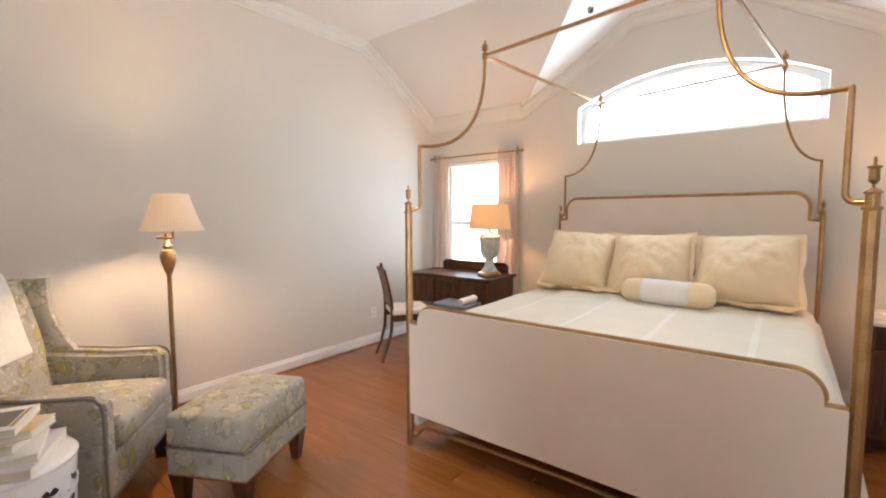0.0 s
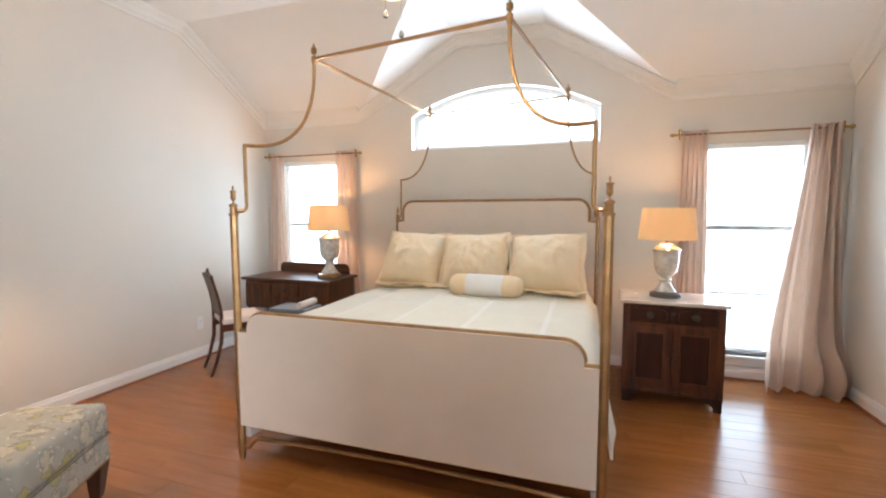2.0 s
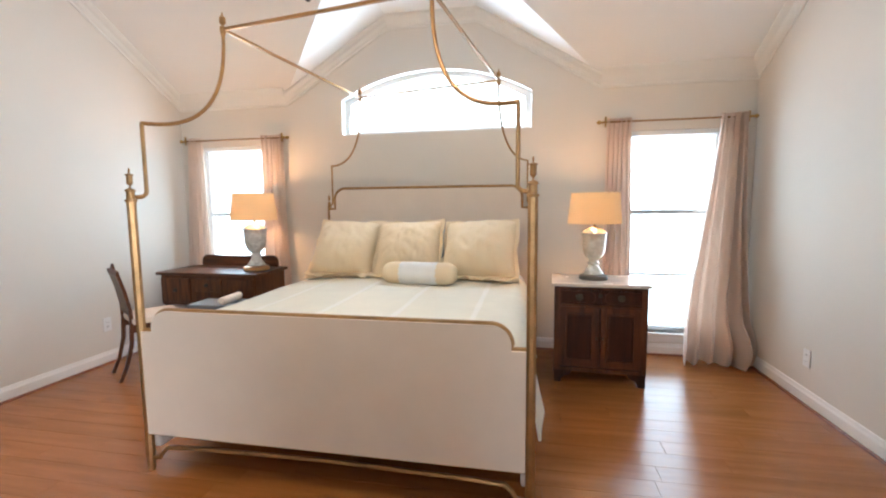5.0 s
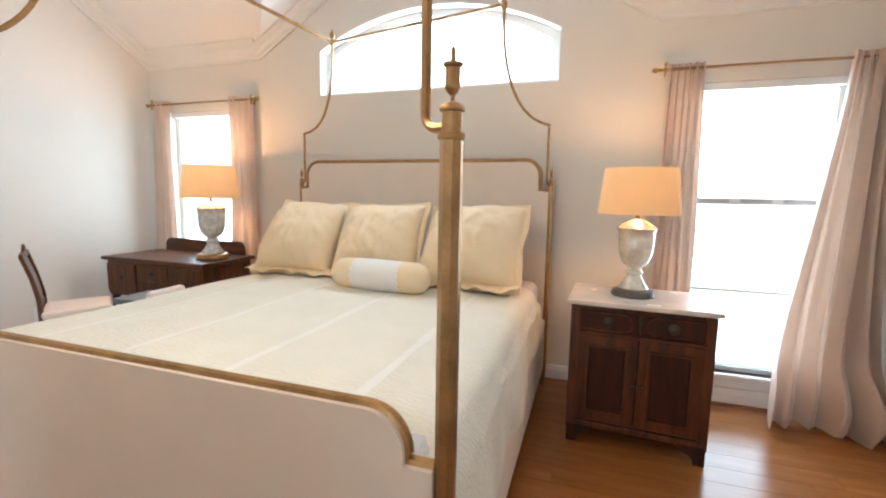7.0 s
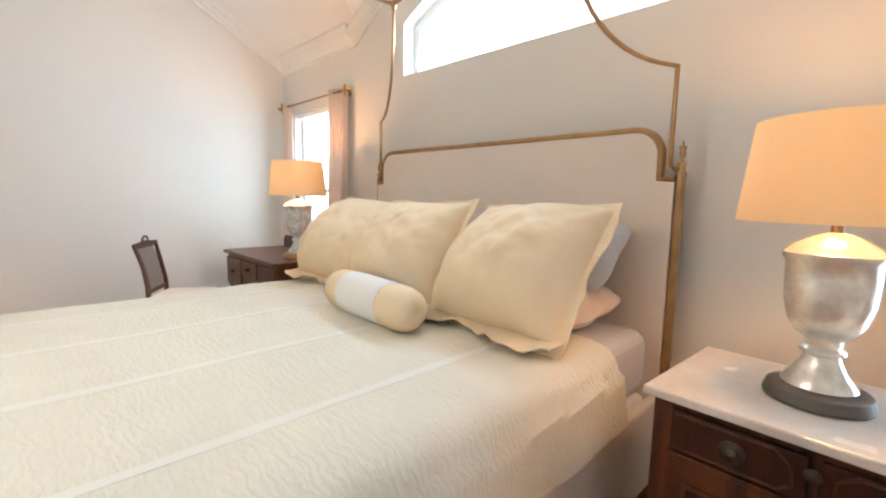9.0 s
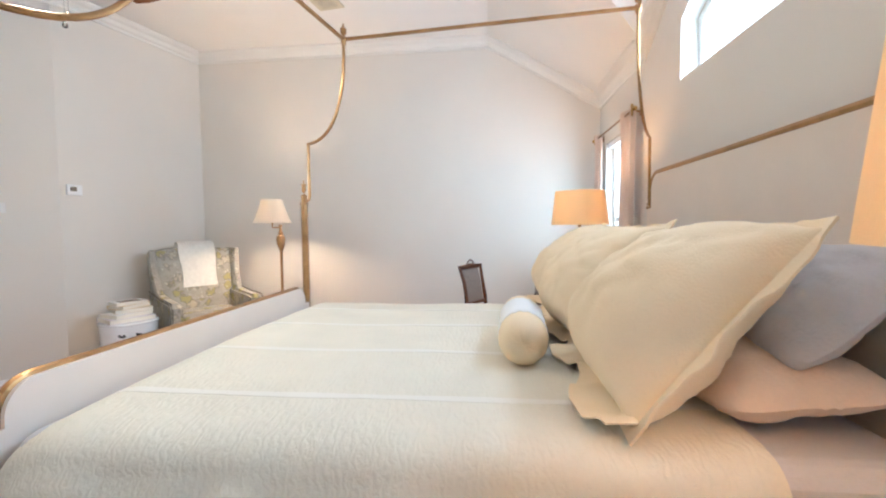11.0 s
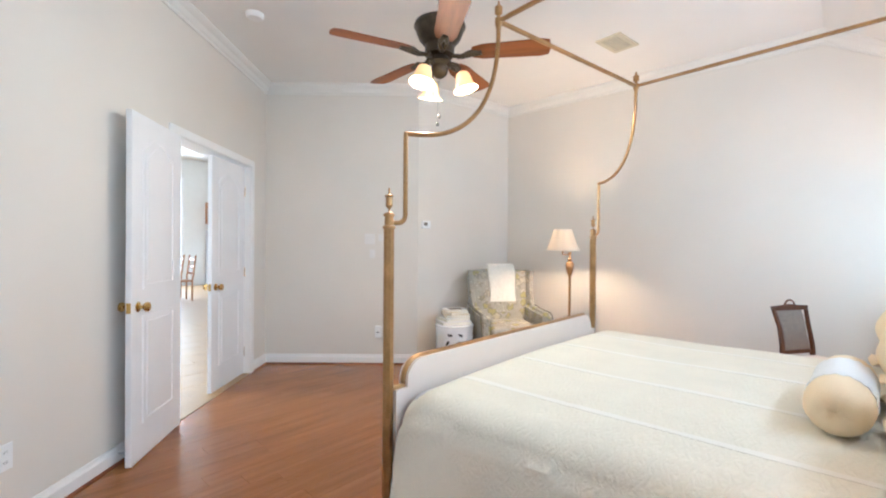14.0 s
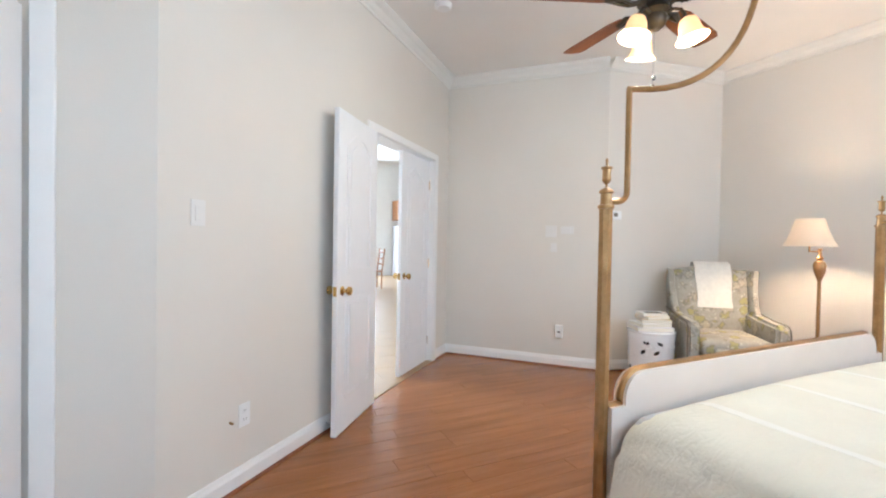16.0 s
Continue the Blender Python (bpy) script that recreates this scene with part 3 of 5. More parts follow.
def door_leaf(name, m, label, flip):
    """A leaf hinged at x=0, running to x=W, front face at y=0..LT; flip mirrors the knob side."""
    d = tagged(thing(name, label, "door", m), kind="structure")
    part("leaf", box(0, W, 0, LT, 0.008, 2.06, 0.003), M_DOOR, d)
    for z0, z1, arched in ((1.02, 1.95, True), (0.22, 0.86, False)):
        for y0, y1 in ((LT, LT + 0.008), (-0.008, 0)):
            x0, x1 = 0.115, W - 0.115
            out = [(x0, z0), (x1, z0)]
            out += [(x1, z1), (x0, z1)] if not arched else [(x1 - (x1 - x0) * i / 12, z1 - 0.10 + 0.10 * math.sin(math.pi * i / 12)) for i in range(13)]
            cx, cz = (x0 + x1) / 2, (z0 + z1) / 2
            inn = [(cx + (a - cx) * 0.88, cz + (b - cz) * 0.94) for a, b in out]
            part("panel_moulding", slab(out, y1 - y0, "y", y0, [inn]), M_DOOR, d)
            part("raised_panel", slab([(cx + (a - cx) * 0.74, cz + (b - cz) * 0.88) for a, b in out], (y1 - y0) * 0.8, "y", y0), M_DOOR, d)
    for s, y in ((1, LT), (-1, 0)):
        k = lathe([(0.030, 0), (0.030, 0.004), (0.022, 0.008), (0.011, 0.012), (0.011, 0.03), (0.022, 0.036), (0.029, 0.048), (0.026, 0.060), (0.012, 0.066), (0, 0.067)], 20)
        bmesh.ops.transform(k, matrix=pose(W - 0.065, y, 0.92, -90 * s, 0, 0), verts=k.verts)
        part("door_knob", k, M_BRASS, d, "polished brass knob", smooth=True)
    part("latch_plate", box(W - 0.0015, W + 0.002, 0.006, LT - 0.006, 0.89, 0.95), M_BRASS, d)
    for z in (0.22, 1.02, 1.82):
        part("hinge", tube([(-0.006, LT * (0 if flip else 1), z - 0.045), (-0.006, LT * (0 if flip else 1), z + 0.045)], 0.007, 8), M_BRASS, d)
    return d


hx, hy = on_door_wall(OPEN1 - 0.005, 0.012)
door_leaf("door_1", pose(hx, hy, 0, 0, 0, ang + 8.0), "white panelled door leaf swung open against the wall", True)
hx, hy = on_door_wall(OPEN0 + 0.005, -0.09)
door_leaf("door_2", pose(hx, hy, 0, 0, 0, ang), "white panelled door leaf standing closed", False)
dc = bmesh.new()
to_wall = Matrix.Translation((*CORNER_B, 0)) @ Matrix.Rotation(radians(ang), 4, "Z")
for a, b, c, d in ((OPEN0 - 0.065, OPEN0, 0, OPEN_H + 0.065), (OPEN1, OPEN1 + 0.065, 0, OPEN_H + 0.065), (OPEN0, OPEN1, OPEN_H, OPEN_H + 0.065)):
    for y0, y1 in ((0.0, 0.016), (-T - 0.016, -T)):
        box(a, b, y0, y1, c, d, 0.004, bm=dc)
for a, b, c, d in ((OPEN0, OPEN0 + 0.004, 0, OPEN_H), (OPEN1 - 0.004, OPEN1, 0, OPEN_H), (OPEN0, OPEN1, OPEN_H - 0.004, OPEN_H)):
    box(a, b, -T, 0.0, c, d, bm=dc)
bmesh.ops.transform(dc, matrix=to_wall, verts=dc.verts)
structure("door_casing", dc, M_TRIM, "white door casing round the double doorway", "door casing")
st = thing("door_stop", "small metal spring door stop on the baseboard", "door stop", to_wall @ pose(2.22, 0.016, 0.06))
part("spring", tube([(0, 0, 0), (0, 0.06, 0)], 0.006, 10), M_STEEL, st)
part("bumper", tube([(0, 0.06, 0), (0, 0.075, 0)], 0.009, 10), M_DARK, st)
# closet door at the end of the side wall
cd = tagged(thing("door_3", "white panelled door standing ajar beside its casing", "door"), kind="structure")
part("casing", box(2.585, 2.66, CORNER_S[1], CORNER_S[1] + 0.018, 0, 2.1, 0.004), M_TRIM, cd)
part("leaf", box(2.672, 2.712, CORNER_S[1] + 0.03, CORNER_S[1] + 0.66, 0.01, 2.05, 0.003), M_DOOR, cd)

# ---- bed ----
BX, BF, BH = 0.942, -2.25, -0.115
bed = thing("canopy_bed", "king canopy bed with aged gold metal frame and pale linen panels", "bed")


def post(x, y, r, cap):
    bm = lathe([(r * 0.8, 0), (r * 0.9, 0.05), (r * 1.05, 0.09), (r, 0.13), (r, cap - 0.008)], 8)
    bmesh.ops.rotate(bm, cent=(0, 0, 0), matrix=Matrix.Rotation(radians(22.5), 3, "Z"), verts=bm.verts)
    p = part("post", bm, M_GOLD, bed)
    p.location = (x, y, 0)
    f = r / 0.0215
    ring = [(0.017, -0.013), (0.0245, -0.012), (0.0265, -0.006), (0.0245, 0.0), (0.0185, 0.001), (0.0178, 0.036), (0.0225, 0.038), (0.0232, 0.042), (0.0215, 0.046), (0.013, 0.052), (0.005, 0.055)]
    part("collar", lathe([(a * f, b * f + cap) for a, b in ring], 20), M_GOLD, p, smooth=True)
    urn = [(0.005, 0.053), (0.0036, 0.058), (0.0042, 0.065), (0.0095, 0.070), (0.0140, 0.077), (0.0142, 0.084), (0.0132, 0.088), (0.0134, 0.112), (0.0182, 0.115), (0.0182, 0.119), (0.0075, 0.122), (0.0040, 0.125), (0.0046, 0.140), (0.0028, 0.147), (0, 0.148)]
    part("finial", lathe([(a * f, b * f + cap) for a, b in urn], 16), M_GOLD, p, smooth=True)


CAN = {(-1, 0): (-0.675, -1.875), (1, 0): (0.498, -2.055), (-1, 1): (-0.518, -0.33), (1, 1): (0.695, -0.59)}
CANZ = 2.262
for sx in (-1, 1):
    for back in (0, 1):
        px, py = sx * BX, (BH if back else BF)
        r, cap = (0.017, 1.325) if back else (0.0215, 1.365)
        post(px, py, r, cap)
        q = Vector((*CAN[(sx, back)], 0)) - Vector((px, py, 0))
        away = q.normalized()
        rr = 0.0082 if back else 0.0098
        zc = 1.70 if back else 1.73
        o = 0.055 if back else 0.066
        pts = [Vector((px, py, cap + 0.012)) + away * 0.012]
        pts += [Vector((px, py, 0)) + away * (o - 0.03 + 0.03 * math.sin(radians(a))) + Vector((0, 0, cap + 0.012 + 0.03 * (1 - math.cos(radians(a))))) for a in range(0, 91, 15)]
        pts.append(Vector((px, py, zc)) + away * o)
        part("bracket", tube(pts, rr, 8, square=False), M_GOLD, bed, smooth=True)
        L = q.length - o
        arm = [Vector((px, py, zc)) + away * (o - 0.005)]
        for i in range(0, 17):
            a = radians(90 * i / 16)
            arm.append(Vector((px, py, zc)) + away * (o + L * math.sin(a) ** 0.78) + Vector((0, 0, (CANZ - zc) * (1 - max(0.0, math.cos(a)) ** 0.78))))
        part("canopy_arm", tube(arm, rr, 8), M_GOLD, bed, smooth=True)
        cx, cy = CAN[(sx, back)]
        part("canopy_finial", lathe([(0.012, -0.03), (0.016, -0.012), (0.016, 0.012), (0.008, 0.018), (0.008, 0.026), (0.017, 0.032), (0.017, 0.06), (0.007, 0.066), (0.004, 0.085), (0, 0.09)], 12, at=(cx, cy, CANZ)), M_GOLD, bed, smooth=True)
for a, b in (((-1, 0), (1, 0)), ((-1, 1), (1, 1)), ((-1, 0), (-1, 1)), ((1, 0), (1, 1))):
    part("canopy_rail", tube([(*CAN[a], CANZ), (*CAN[b], CANZ)], 0.0105, 4, square=True), M_GOLD, bed)


def shouldered(half, z0, z_notch, z_top, notch, r):
    """Outline of a panel with rounded shoulders over a step."""
    right = [(half, z_notch), (half - notch, z_notch)]
    right += [(half - notch - r + r * math.cos(radians(a)), z_top - r + r * math.sin(radians(a))) for a in range(0, 91, 10)]
    left = [(-x, z) for x, z in right[::-1]]
    return [(-half, z0), (half, z0)] + right + left


def panel(name, half, z0, zn, zt, notch, r, y, thick, label):
    o = shouldered(half, z0, zn, zt, notch, r)
    bm = slab(o, thick, "y", y - thick / 2)
    part(name, bm, M_LINEN, bed, label)
    line = [(x, y, z) for x, z in o[2:]]
    trim = bmesh.new()
    for dy in ((-0.019, 0.0) if name == "headboard" else (0.0,)):
        tube([(half, y + dy, zn)] + [(px, py + dy, pz) for px, py, pz in line[1:-1]] + [(-half, y + dy, zn)], 0.0135, 8, bm=trim)
    part(name + "_trim", trim, M_GOLD, bed, "aged gold metal edge", smooth=True)


panel("headboard", BX - 0.015, 0.30, 1.30, 1.49, 0.055, 0.10, BH, 0.05, "pale linen upholstered headboard")
panel("footboard", BX - 0.02, 0.205, 0.725, 0.83, 0.06, 0.085, BF, 0.05, "pale linen upholstered footboard")
part("bottom_rail", tube([(-BX, BF, 0.20), (BX, BF, 0.20)], 0.012, 8), M_GOLD, bed, smooth=True)
ap = [(-BX, 0.055), (-0.887, 0.06), (-0.867, 0.09), (-0.837, 0.118), (-0.787, 0.12), (-0.68, 0.128), (0, 0.14), (0.68, 0.128), (0.787, 0.12), (0.837, 0.118), (0.867, 0.09), (0.887, 0.06), (BX, 0.055)]
part("apron_scroll", tube([(x, BF, z + 0.010) for x, z in ap], 0.011, 8), M_GOLD, bed, smooth=True)
for s in (-1, 1):
    part("side_rail", box(s * 0.922 - 0.02, s * 0.922 + 0.02, BF + 0.02, BH - 0.02, 0.11, 0.46, 0.012), M_LINEN, bed, "pale linen covered side rail")
    part("cross_foot", box(s * 0.45 - 0.03, s * 0.45 + 0.03, -1.25, -1.19, 0, 0.26), M_GOLD, bed)
mt = thing("mattress", "deep mattress in a grey fitted sheet", "mattress")
part("box_spring", box(-0.893, 0.893, BF + 0.05, BH - 0.04, 0.262, 0.46, 0.03), M_WHITECLOTH, mt)
part("fitted_sheet", box(-0.893, 0.893, BF + 0.05, BH - 0.04, 0.462, 0.72, 0.06, seg=4), M_GREY, mt, "grey fitted sheet")
BEDZ = 0.735


def spread(u, v):
    """The coverlet: over the top, down both sides."""
    w = 0.922
    drop = 0.20 + 0.14 * v ** 0.8
    s = (u * 2 - 1) * (w + drop)
    y = -0.50 + v * (BF + 0.06 + 0.50)
    rip = noise.noise((s * 2.2, y * 2.2, 0)) * 0.006
    crown_ = 0.02 * (1 - min(1, abs(s) / w) ** 2)
    r = 0.09
    if abs(s) < w - r:
        p = [s, BEDZ + crown_ + rip]
    else:
        t = abs(s) - (w - r)
        if t < r * 1.57:
            p = [math.copysign(w - r + r * math.sin(t / r), s), BEDZ - r * (1 - math.cos(t / r)) + rip]
        else:
            d = t - r * 1.57
            fold = 0.018 * d / drop * (math.sin(y * 9 + 1) + 0.5 * math.sin(y * 21))
            p = [math.copysign(w + 0.02 + (0.08 + 0.10 * v ** 3) * d + fold, s), BEDZ - r - d]
    end = max(0, (v - 0.93) / 0.07)
    return (p[0], y, p[1] - 0.05 * end ** 2)


cover = thing("bedspread", "cream quilted bedspread with nap bands painted pale for sheen", "bedspread")
part("coverlet", grid_body(110, 90, spread, 0.012), M_QUILT, cover, smooth=True)
# The paler strips put the directional sheen of the nap into colour.
for bx in (-0.58, -0.17, 0.24, 0.65):
    def band(u, v, bx=bx):
        x = bx + (u - 0.5) * (0.030 + 0.004 * math.sin(v * 23 + bx * 9))
        p = spread((x / (0.922 + 0.20 + 0.14 * v ** 0.8) + 1) / 2, v)
        return (p[0], p[1], p[2] + 0.001)
    part("sheen_band", grid_body(2, 60, band, 0.002), M_BAND, cover, "nap band painted pale for its sheen", smooth=True)


def cushion(w, h, t, seed, flange=0.0, n=44, crease=0.012):
    """A pillow standing in x (width) and z (height), thickness along y."""
    bm = bmesh.new()
    rows = []
    for side in (-1, 1):
        g = []
        for i in range(n + 1):
            col = []
            for j in range(n + 1):
                u, v = i / n * 2 - 1, j / n * 2 - 1
                e = max(0, (1 - abs(u) ** 2.6) * (1 - abs(v) ** 2.6))
                b = t * (0.66 if side < 0 else 0.34) * e ** 0.60 * (1 - 0.28 * v)
                pinch = (1 - 0.05 * (1 - abs(v) ** 2) * abs(u) ** 3) * (1 + 0.05 * noise.noise((seed, v * 1.3, 4 + u)))
                pinch2 = (1 - 0.05 * (1 - abs(u) ** 2) * abs(v) ** 3) * (1 + 0.05 * noise.noise((u * 1.3, seed + 9, 4 + v)))
                wr = crease * noise.noise((u * 3 + seed, v * 3, side * 2.0)) * e ** 0.3
                wr += crease * 0.5 * noise.noise((u * 8 + seed, v * 5, side * 2.0)) * e ** 0.3
                for k, (ca, sa) in enumerate(((0.8, 0.6), (-0.75, 0.66), (0.2, 0.98))):
                    along, across = u * ca + v * sa, u * -sa + v * ca
                    fold = 1 - abs(noise.noise((along * 1.1 + seed * 1.7, across * 3.6 + k * 5.3, side * 3.0 + k))) * 3.2
                    wr += crease * 0.28 * max(0.0, fold) ** 2 * e ** 0.25
                round_ = 1 - (0.0 if flange else 0.13) * (abs(u) * abs(v)) ** 4
                col.append(bm.verts.new((u * w / 2 * pinch * round_, side * (b + wr + 0.002), v * h / 2 * pinch2 * round_)))
            g.append(col)
        for i in range(n):
            for j in range(n):
                bm.faces.new((g[i][j], g[i + 1][j], g[i + 1][j + 1], g[i][j + 1]))
        rows.append(g)
    bmesh.ops.remove_doubles(bm, verts=bm.verts, dist=0.0045)
    if flange:
        rim = []
        per = [(-1 + 2 * k / 24, -1) for k in range(24)] + [(1, -1 + 2 * k / 24) for k in range(24)] + [(1 - 2 * k / 24, 1) for k in range(24)] + [(-1, 1 - 2 * k / 24) for k in range(24)]
        for k, (u, v) in enumerate(per):
            px = (1 - 0.05 * (1 - abs(v) ** 2) * abs(u) ** 3) * (1 + 0.05 * noise.noise((seed, v * 1.3, 4 + u)))
            pz = (1 - 0.05 * (1 - abs(u) ** 2) * abs(v) ** 3) * (1 + 0.05 * noise.noise((u * 1.3, seed + 9, 4 + v)))
            a = Vector((u * w / 2 * px * 0.985, 0, v * h / 2 * pz * 0.985))
            fl_w = flange * (1 + 0.35 * noise.noise((k * 0.31, seed, 2.5)))
            o = a + Vector((fl_w * (u if abs(u) > 0.97 else 0), 0.008 * math.sin(k * 6.2832 * 9 / 96 + seed) + 0.003 * math.sin(k * 6.2832 * 23 / 96 + 2 * seed), fl_w * (v if abs(v) > 0.97 else 0)))
            rim.append((bm.verts.new(a + Vector((0, 0.003, 0))), bm.verts.new(o + Vector((0, 0.003, 0))), bm.verts.new(o - Vector((0, 0.003, 0))), bm.verts.new(a - Vector((0, 0.003, 0)))))
        for a, b in zip(rim, rim[1:] + rim[:1]):
            for q in range(3):
                bm.faces.new((a[q], b[q], b[q + 1], a[q + 1]))
    return bm


def pillow(x, y, z, w, h, t, lean, mat, label, seed, flange=0.0, turn=0, ruffle=0.0, tilt=0):
    bm = cushion(w, h, t, seed, flange, crease=0.017 if flange else 0.013)
    p = tagged(part("pillow", bm, mat, smooth=True), label, "pillow", "pillows on the bed")
    p.matrix_world = pose(x, y, z, lean, 0, turn) @ pose(0, 0, 0, 0, tilt, 0)
    if ruffle:
        inv = p.matrix_world.inverted()
        low = z - h / 2 * math.cos(radians(lean))
        fwd = Matrix.Rotation(radians(turn), 3, "Z")

        def hem(u, v):
            bx = (u - 0.5) * (w + 0.04)
            at = Vector(p.matrix_world @ Vector((bx, 0, -h / 2 + 0.01)))
            out = fwd @ Vector((0, -1, 0)) * (ruffle * v * (1 + 0.35 * math.sin(u * 9 + seed)))
            return inv @ (Vector((at.x, at.y, max(low + 0.02, BEDZ + 0.035))) + out + Vector((0, 0, (0.009 * math.sin(u * 19 + seed) + 0.005 * math.sin(u * 41)) * v + 0.012 * (1 - v))))
        part("ruffle", grid_body(48, 6, hem, 0.004), mat, p, smooth=True)
    return p


for i, (x, y, w, h, t, lean, turn) in enumerate(((-0.58, -0.57, 0.53, 0.54, 0.30, -39, 4), (-0.02, -0.61, 0.52, 0.50, 0.30, -33, 1), (0.55, -0.575, 0.57, 0.56, 0.30, -41, -3))):
    pillow(x, y, BEDZ + 0.232, w, h, t, lean, M_CREAM, "square cream cotton sham with a ruffled flange", 3.7 * i, 0.030, turn, 0.085, (2, -3.5, -2.5)[i])
for i, x in enumerate((-0.46, 0.48)):
    pillow(x, -0.37, BEDZ + 0.075, 0.68, 0.40, 0.17, -84, M_PEACH, "flat peach cotton sleeping pillow", 11 + i)
    pillow(x, -0.27, BEDZ + 0.265, 0.66, 0.40, 0.15, -50, M_GREY, "grey cotton sleeping pillow leaning on the headboard", 15 + i)
bol = thing("bolster", "round white bolster with cream gathered ends", "pillow", pose(0.145, -0.945, BEDZ + 0.094, 0, 0, -3))
bol.scale = (1.16, 0.92, 0.92)
bp = [(0.0, 0)] + [(0.085 + 0.01 * math.sin(k * 2.1), 0.012 + 0.0) if k == 0 else (0.096 + 0.006 * math.sin(math.pi * k / 10), 0.03 + 0.30 * k / 10) for k in range(11)] + [(0.085, 0.345), (0, 0.352)]


def lying(profile, shift):
    bm = lathe(profile, 28)
    bmesh.ops.transform(bm, matrix=pose(shift, 0, 0, 0, 90, 0), verts=bm.verts)
    for v in bm.verts:
        v.co += Vector((0, 0, 0.006 * noise.noise(v.co * 9)))
    return bm


part("core", lying([(0.088, 0), (0.093, 0.010), (0.090, 0.024), (0.092, 0.06), (0.092, 0.156), (0.090, 0.192), (0.093, 0.206), (0.088, 0.216)], -0.108), M_WHITECLOTH, bol, "white cotton sleeve", smooth=True)
for s in (-1, 1):
    prof = [(0.085, -0.012), (0.087, 0.012), (0.089, 0.050), (0.086, 0.080), (0.079, 0.103), (0.066, 0.120), (0.046, 0.131), (0.020, 0.134), (0.008, 0.128), (0, 0.127)]
    bm = lathe(prof, 28)
    bmesh.ops.transform(bm, matrix=pose(s * 0.106, 0, 0, 0, 90 * s, 0), verts=bm.verts)
    for v in bm.verts:
        a = math.atan2(v.co.z, v.co.y)
        v.co.x += s * 0.0012 * math.sin(a * 17 + s)
    part("gathered_end", bm, M_CREAM, bol, "cream gathered end", smooth=True)

    def frill(u, v, s=s):
        a = u * 6.2832
        rr_ = 0.0895 + 0.0015 * math.sin(a * 19 + s) * v
        return (s * (0.102 + (0.018 + 0.004 * math.sin(a * 13 + s)) * v), rr_ * math.cos(a), rr_ * math.sin(a))
    part("frill", grid_body(96, 4, frill, 0.002), M_WHITECLOTH, bol, "white gathered frill", smooth=True)

# ---- nightstand side ----
ns = thing("nightstand", "carved antique walnut nightstand with a marble top", "nightstand", pose(1.455, -0.55, 0, 0, 0, -3))


def cabinet_door(x0, x1, z0, z1, y, knob_x, parent):
    d = part("door", box(x0, x1, y - 0.018, y, z0, z1, 0.003), M_ANTIQUE, parent)
    part("panel", box(x0 + 0.05, x1 - 0.05, y - 0.024, y - 0.012, z0 + 0.06, z1 - 0.06, 0.006), M_ANTIQUE_DARK, d)
    part("moulding", slab(rect(x0 + 0.038, x1 - 0.038, z0 + 0.048, z1 - 0.048), -0.010, "y", y - 0.018, [rect(x0 + 0.05, x1 - 0.05, z0 + 0.06, z1 - 0.06)]), M_ANTIQUE, d)
    part("knob", lathe([(0.006, 0), (0.006, 0.01), (0.009, 0.016), (0.007, 0.022), (0, 0.024)], 10, at=(0, 0, 0)), M_BRONZE, d).matrix_local = pose(knob_x, y - 0.018, (z0 + z1) / 2, 90)


NW, ND = 0.58, 0.40
part("body", box(-NW / 2, NW / 2, -ND / 2, ND / 2, 0.09, 0.725, 0.004), M_ANTIQUE, ns)
for x in (-1, 1):
    part("corner_post", box(x * (NW / 2 - 0.01) - 0.022, x * (NW / 2 - 0.01) + 0.022, -ND / 2 - 0.016, -ND / 2 + 0.03, 0.07, 0.72, 0.005), M_ANTIQUE, ns)
    for y in (-1, 1):
        ogee = [(0, 0), (0.045, 0), (0.050, 0.028), (0.068, 0.048), (0.105, 0.062), (0.12, 0.092), (0, 0.092)]
        bm = slab([(x * (NW / 2 + 0.006 - a), b) for a, b in ogee], 0.03, "y", -ND / 2 - 0.022 if y < 0 else ND / 2 - 0.03)
        part("foot", bm, M_ANTIQUE_DARK, ns, "dark bracket foot")
    dr = part("drawer", box(min(x * 0.008, x * 0.262), max(x * 0.008, x * 0.262), -ND / 2 - 0.016, -ND / 2, 0.595, 0.70, 0.006), M_ANTIQUE_DARK, ns)
    yb = -ND / 2 - 0.0175
    part("bead_frame", tube([(x * 0.030, yb, 0.625), (x * 0.055, yb, 0.605), (x * 0.252, yb, 0.605), (x * 0.252, yb, 0.692), (x * 0.062, yb, 0.692), (x * 0.034, yb, 0.668), (x * 0.030, yb, 0.625)], 0.0035, 6), M_ANTIQUE, dr)
    part("pull", lathe([(0.026, 0), (0.026, 0.003), (0.020, 0.006), (0.010, 0.008), (0.014, 0.018), (0, 0.022)], 16), M_BRONZE, dr).matrix_local = pose(x * 0.135, -ND / 2 - 0.016, 0.647, 90)
cabinet_door(-0.262, -0.004, 0.125, 0.575, -ND / 2, -0.02, ns)
cabinet_door(0.004, 0.262, 0.125, 0.575, -ND / 2, 0.02, ns)
part("drawer_rail", box(-NW / 2 + 0.02, NW / 2 - 0.02, -ND / 2 - 0.020, -ND / 2, 0.577, 0.592, 0.003), M_ANTIQUE, ns)
part("carved_boss", lathe([(0.0, 0.0), (0.014, 0.0), (0.016, 0.006), (0.008, 0.012), (0, 0.014)], 10), M_BRONZE, ns).matrix_local = pose(0, -ND / 2 - 0.016, 0.665, 90)
part("plinth", box(-NW / 2 + 0.01, NW / 2 - 0.01, -ND / 2 - 0.02, ND / 2, 0.085, 0.118, 0.006), M_ANTIQUE, ns)
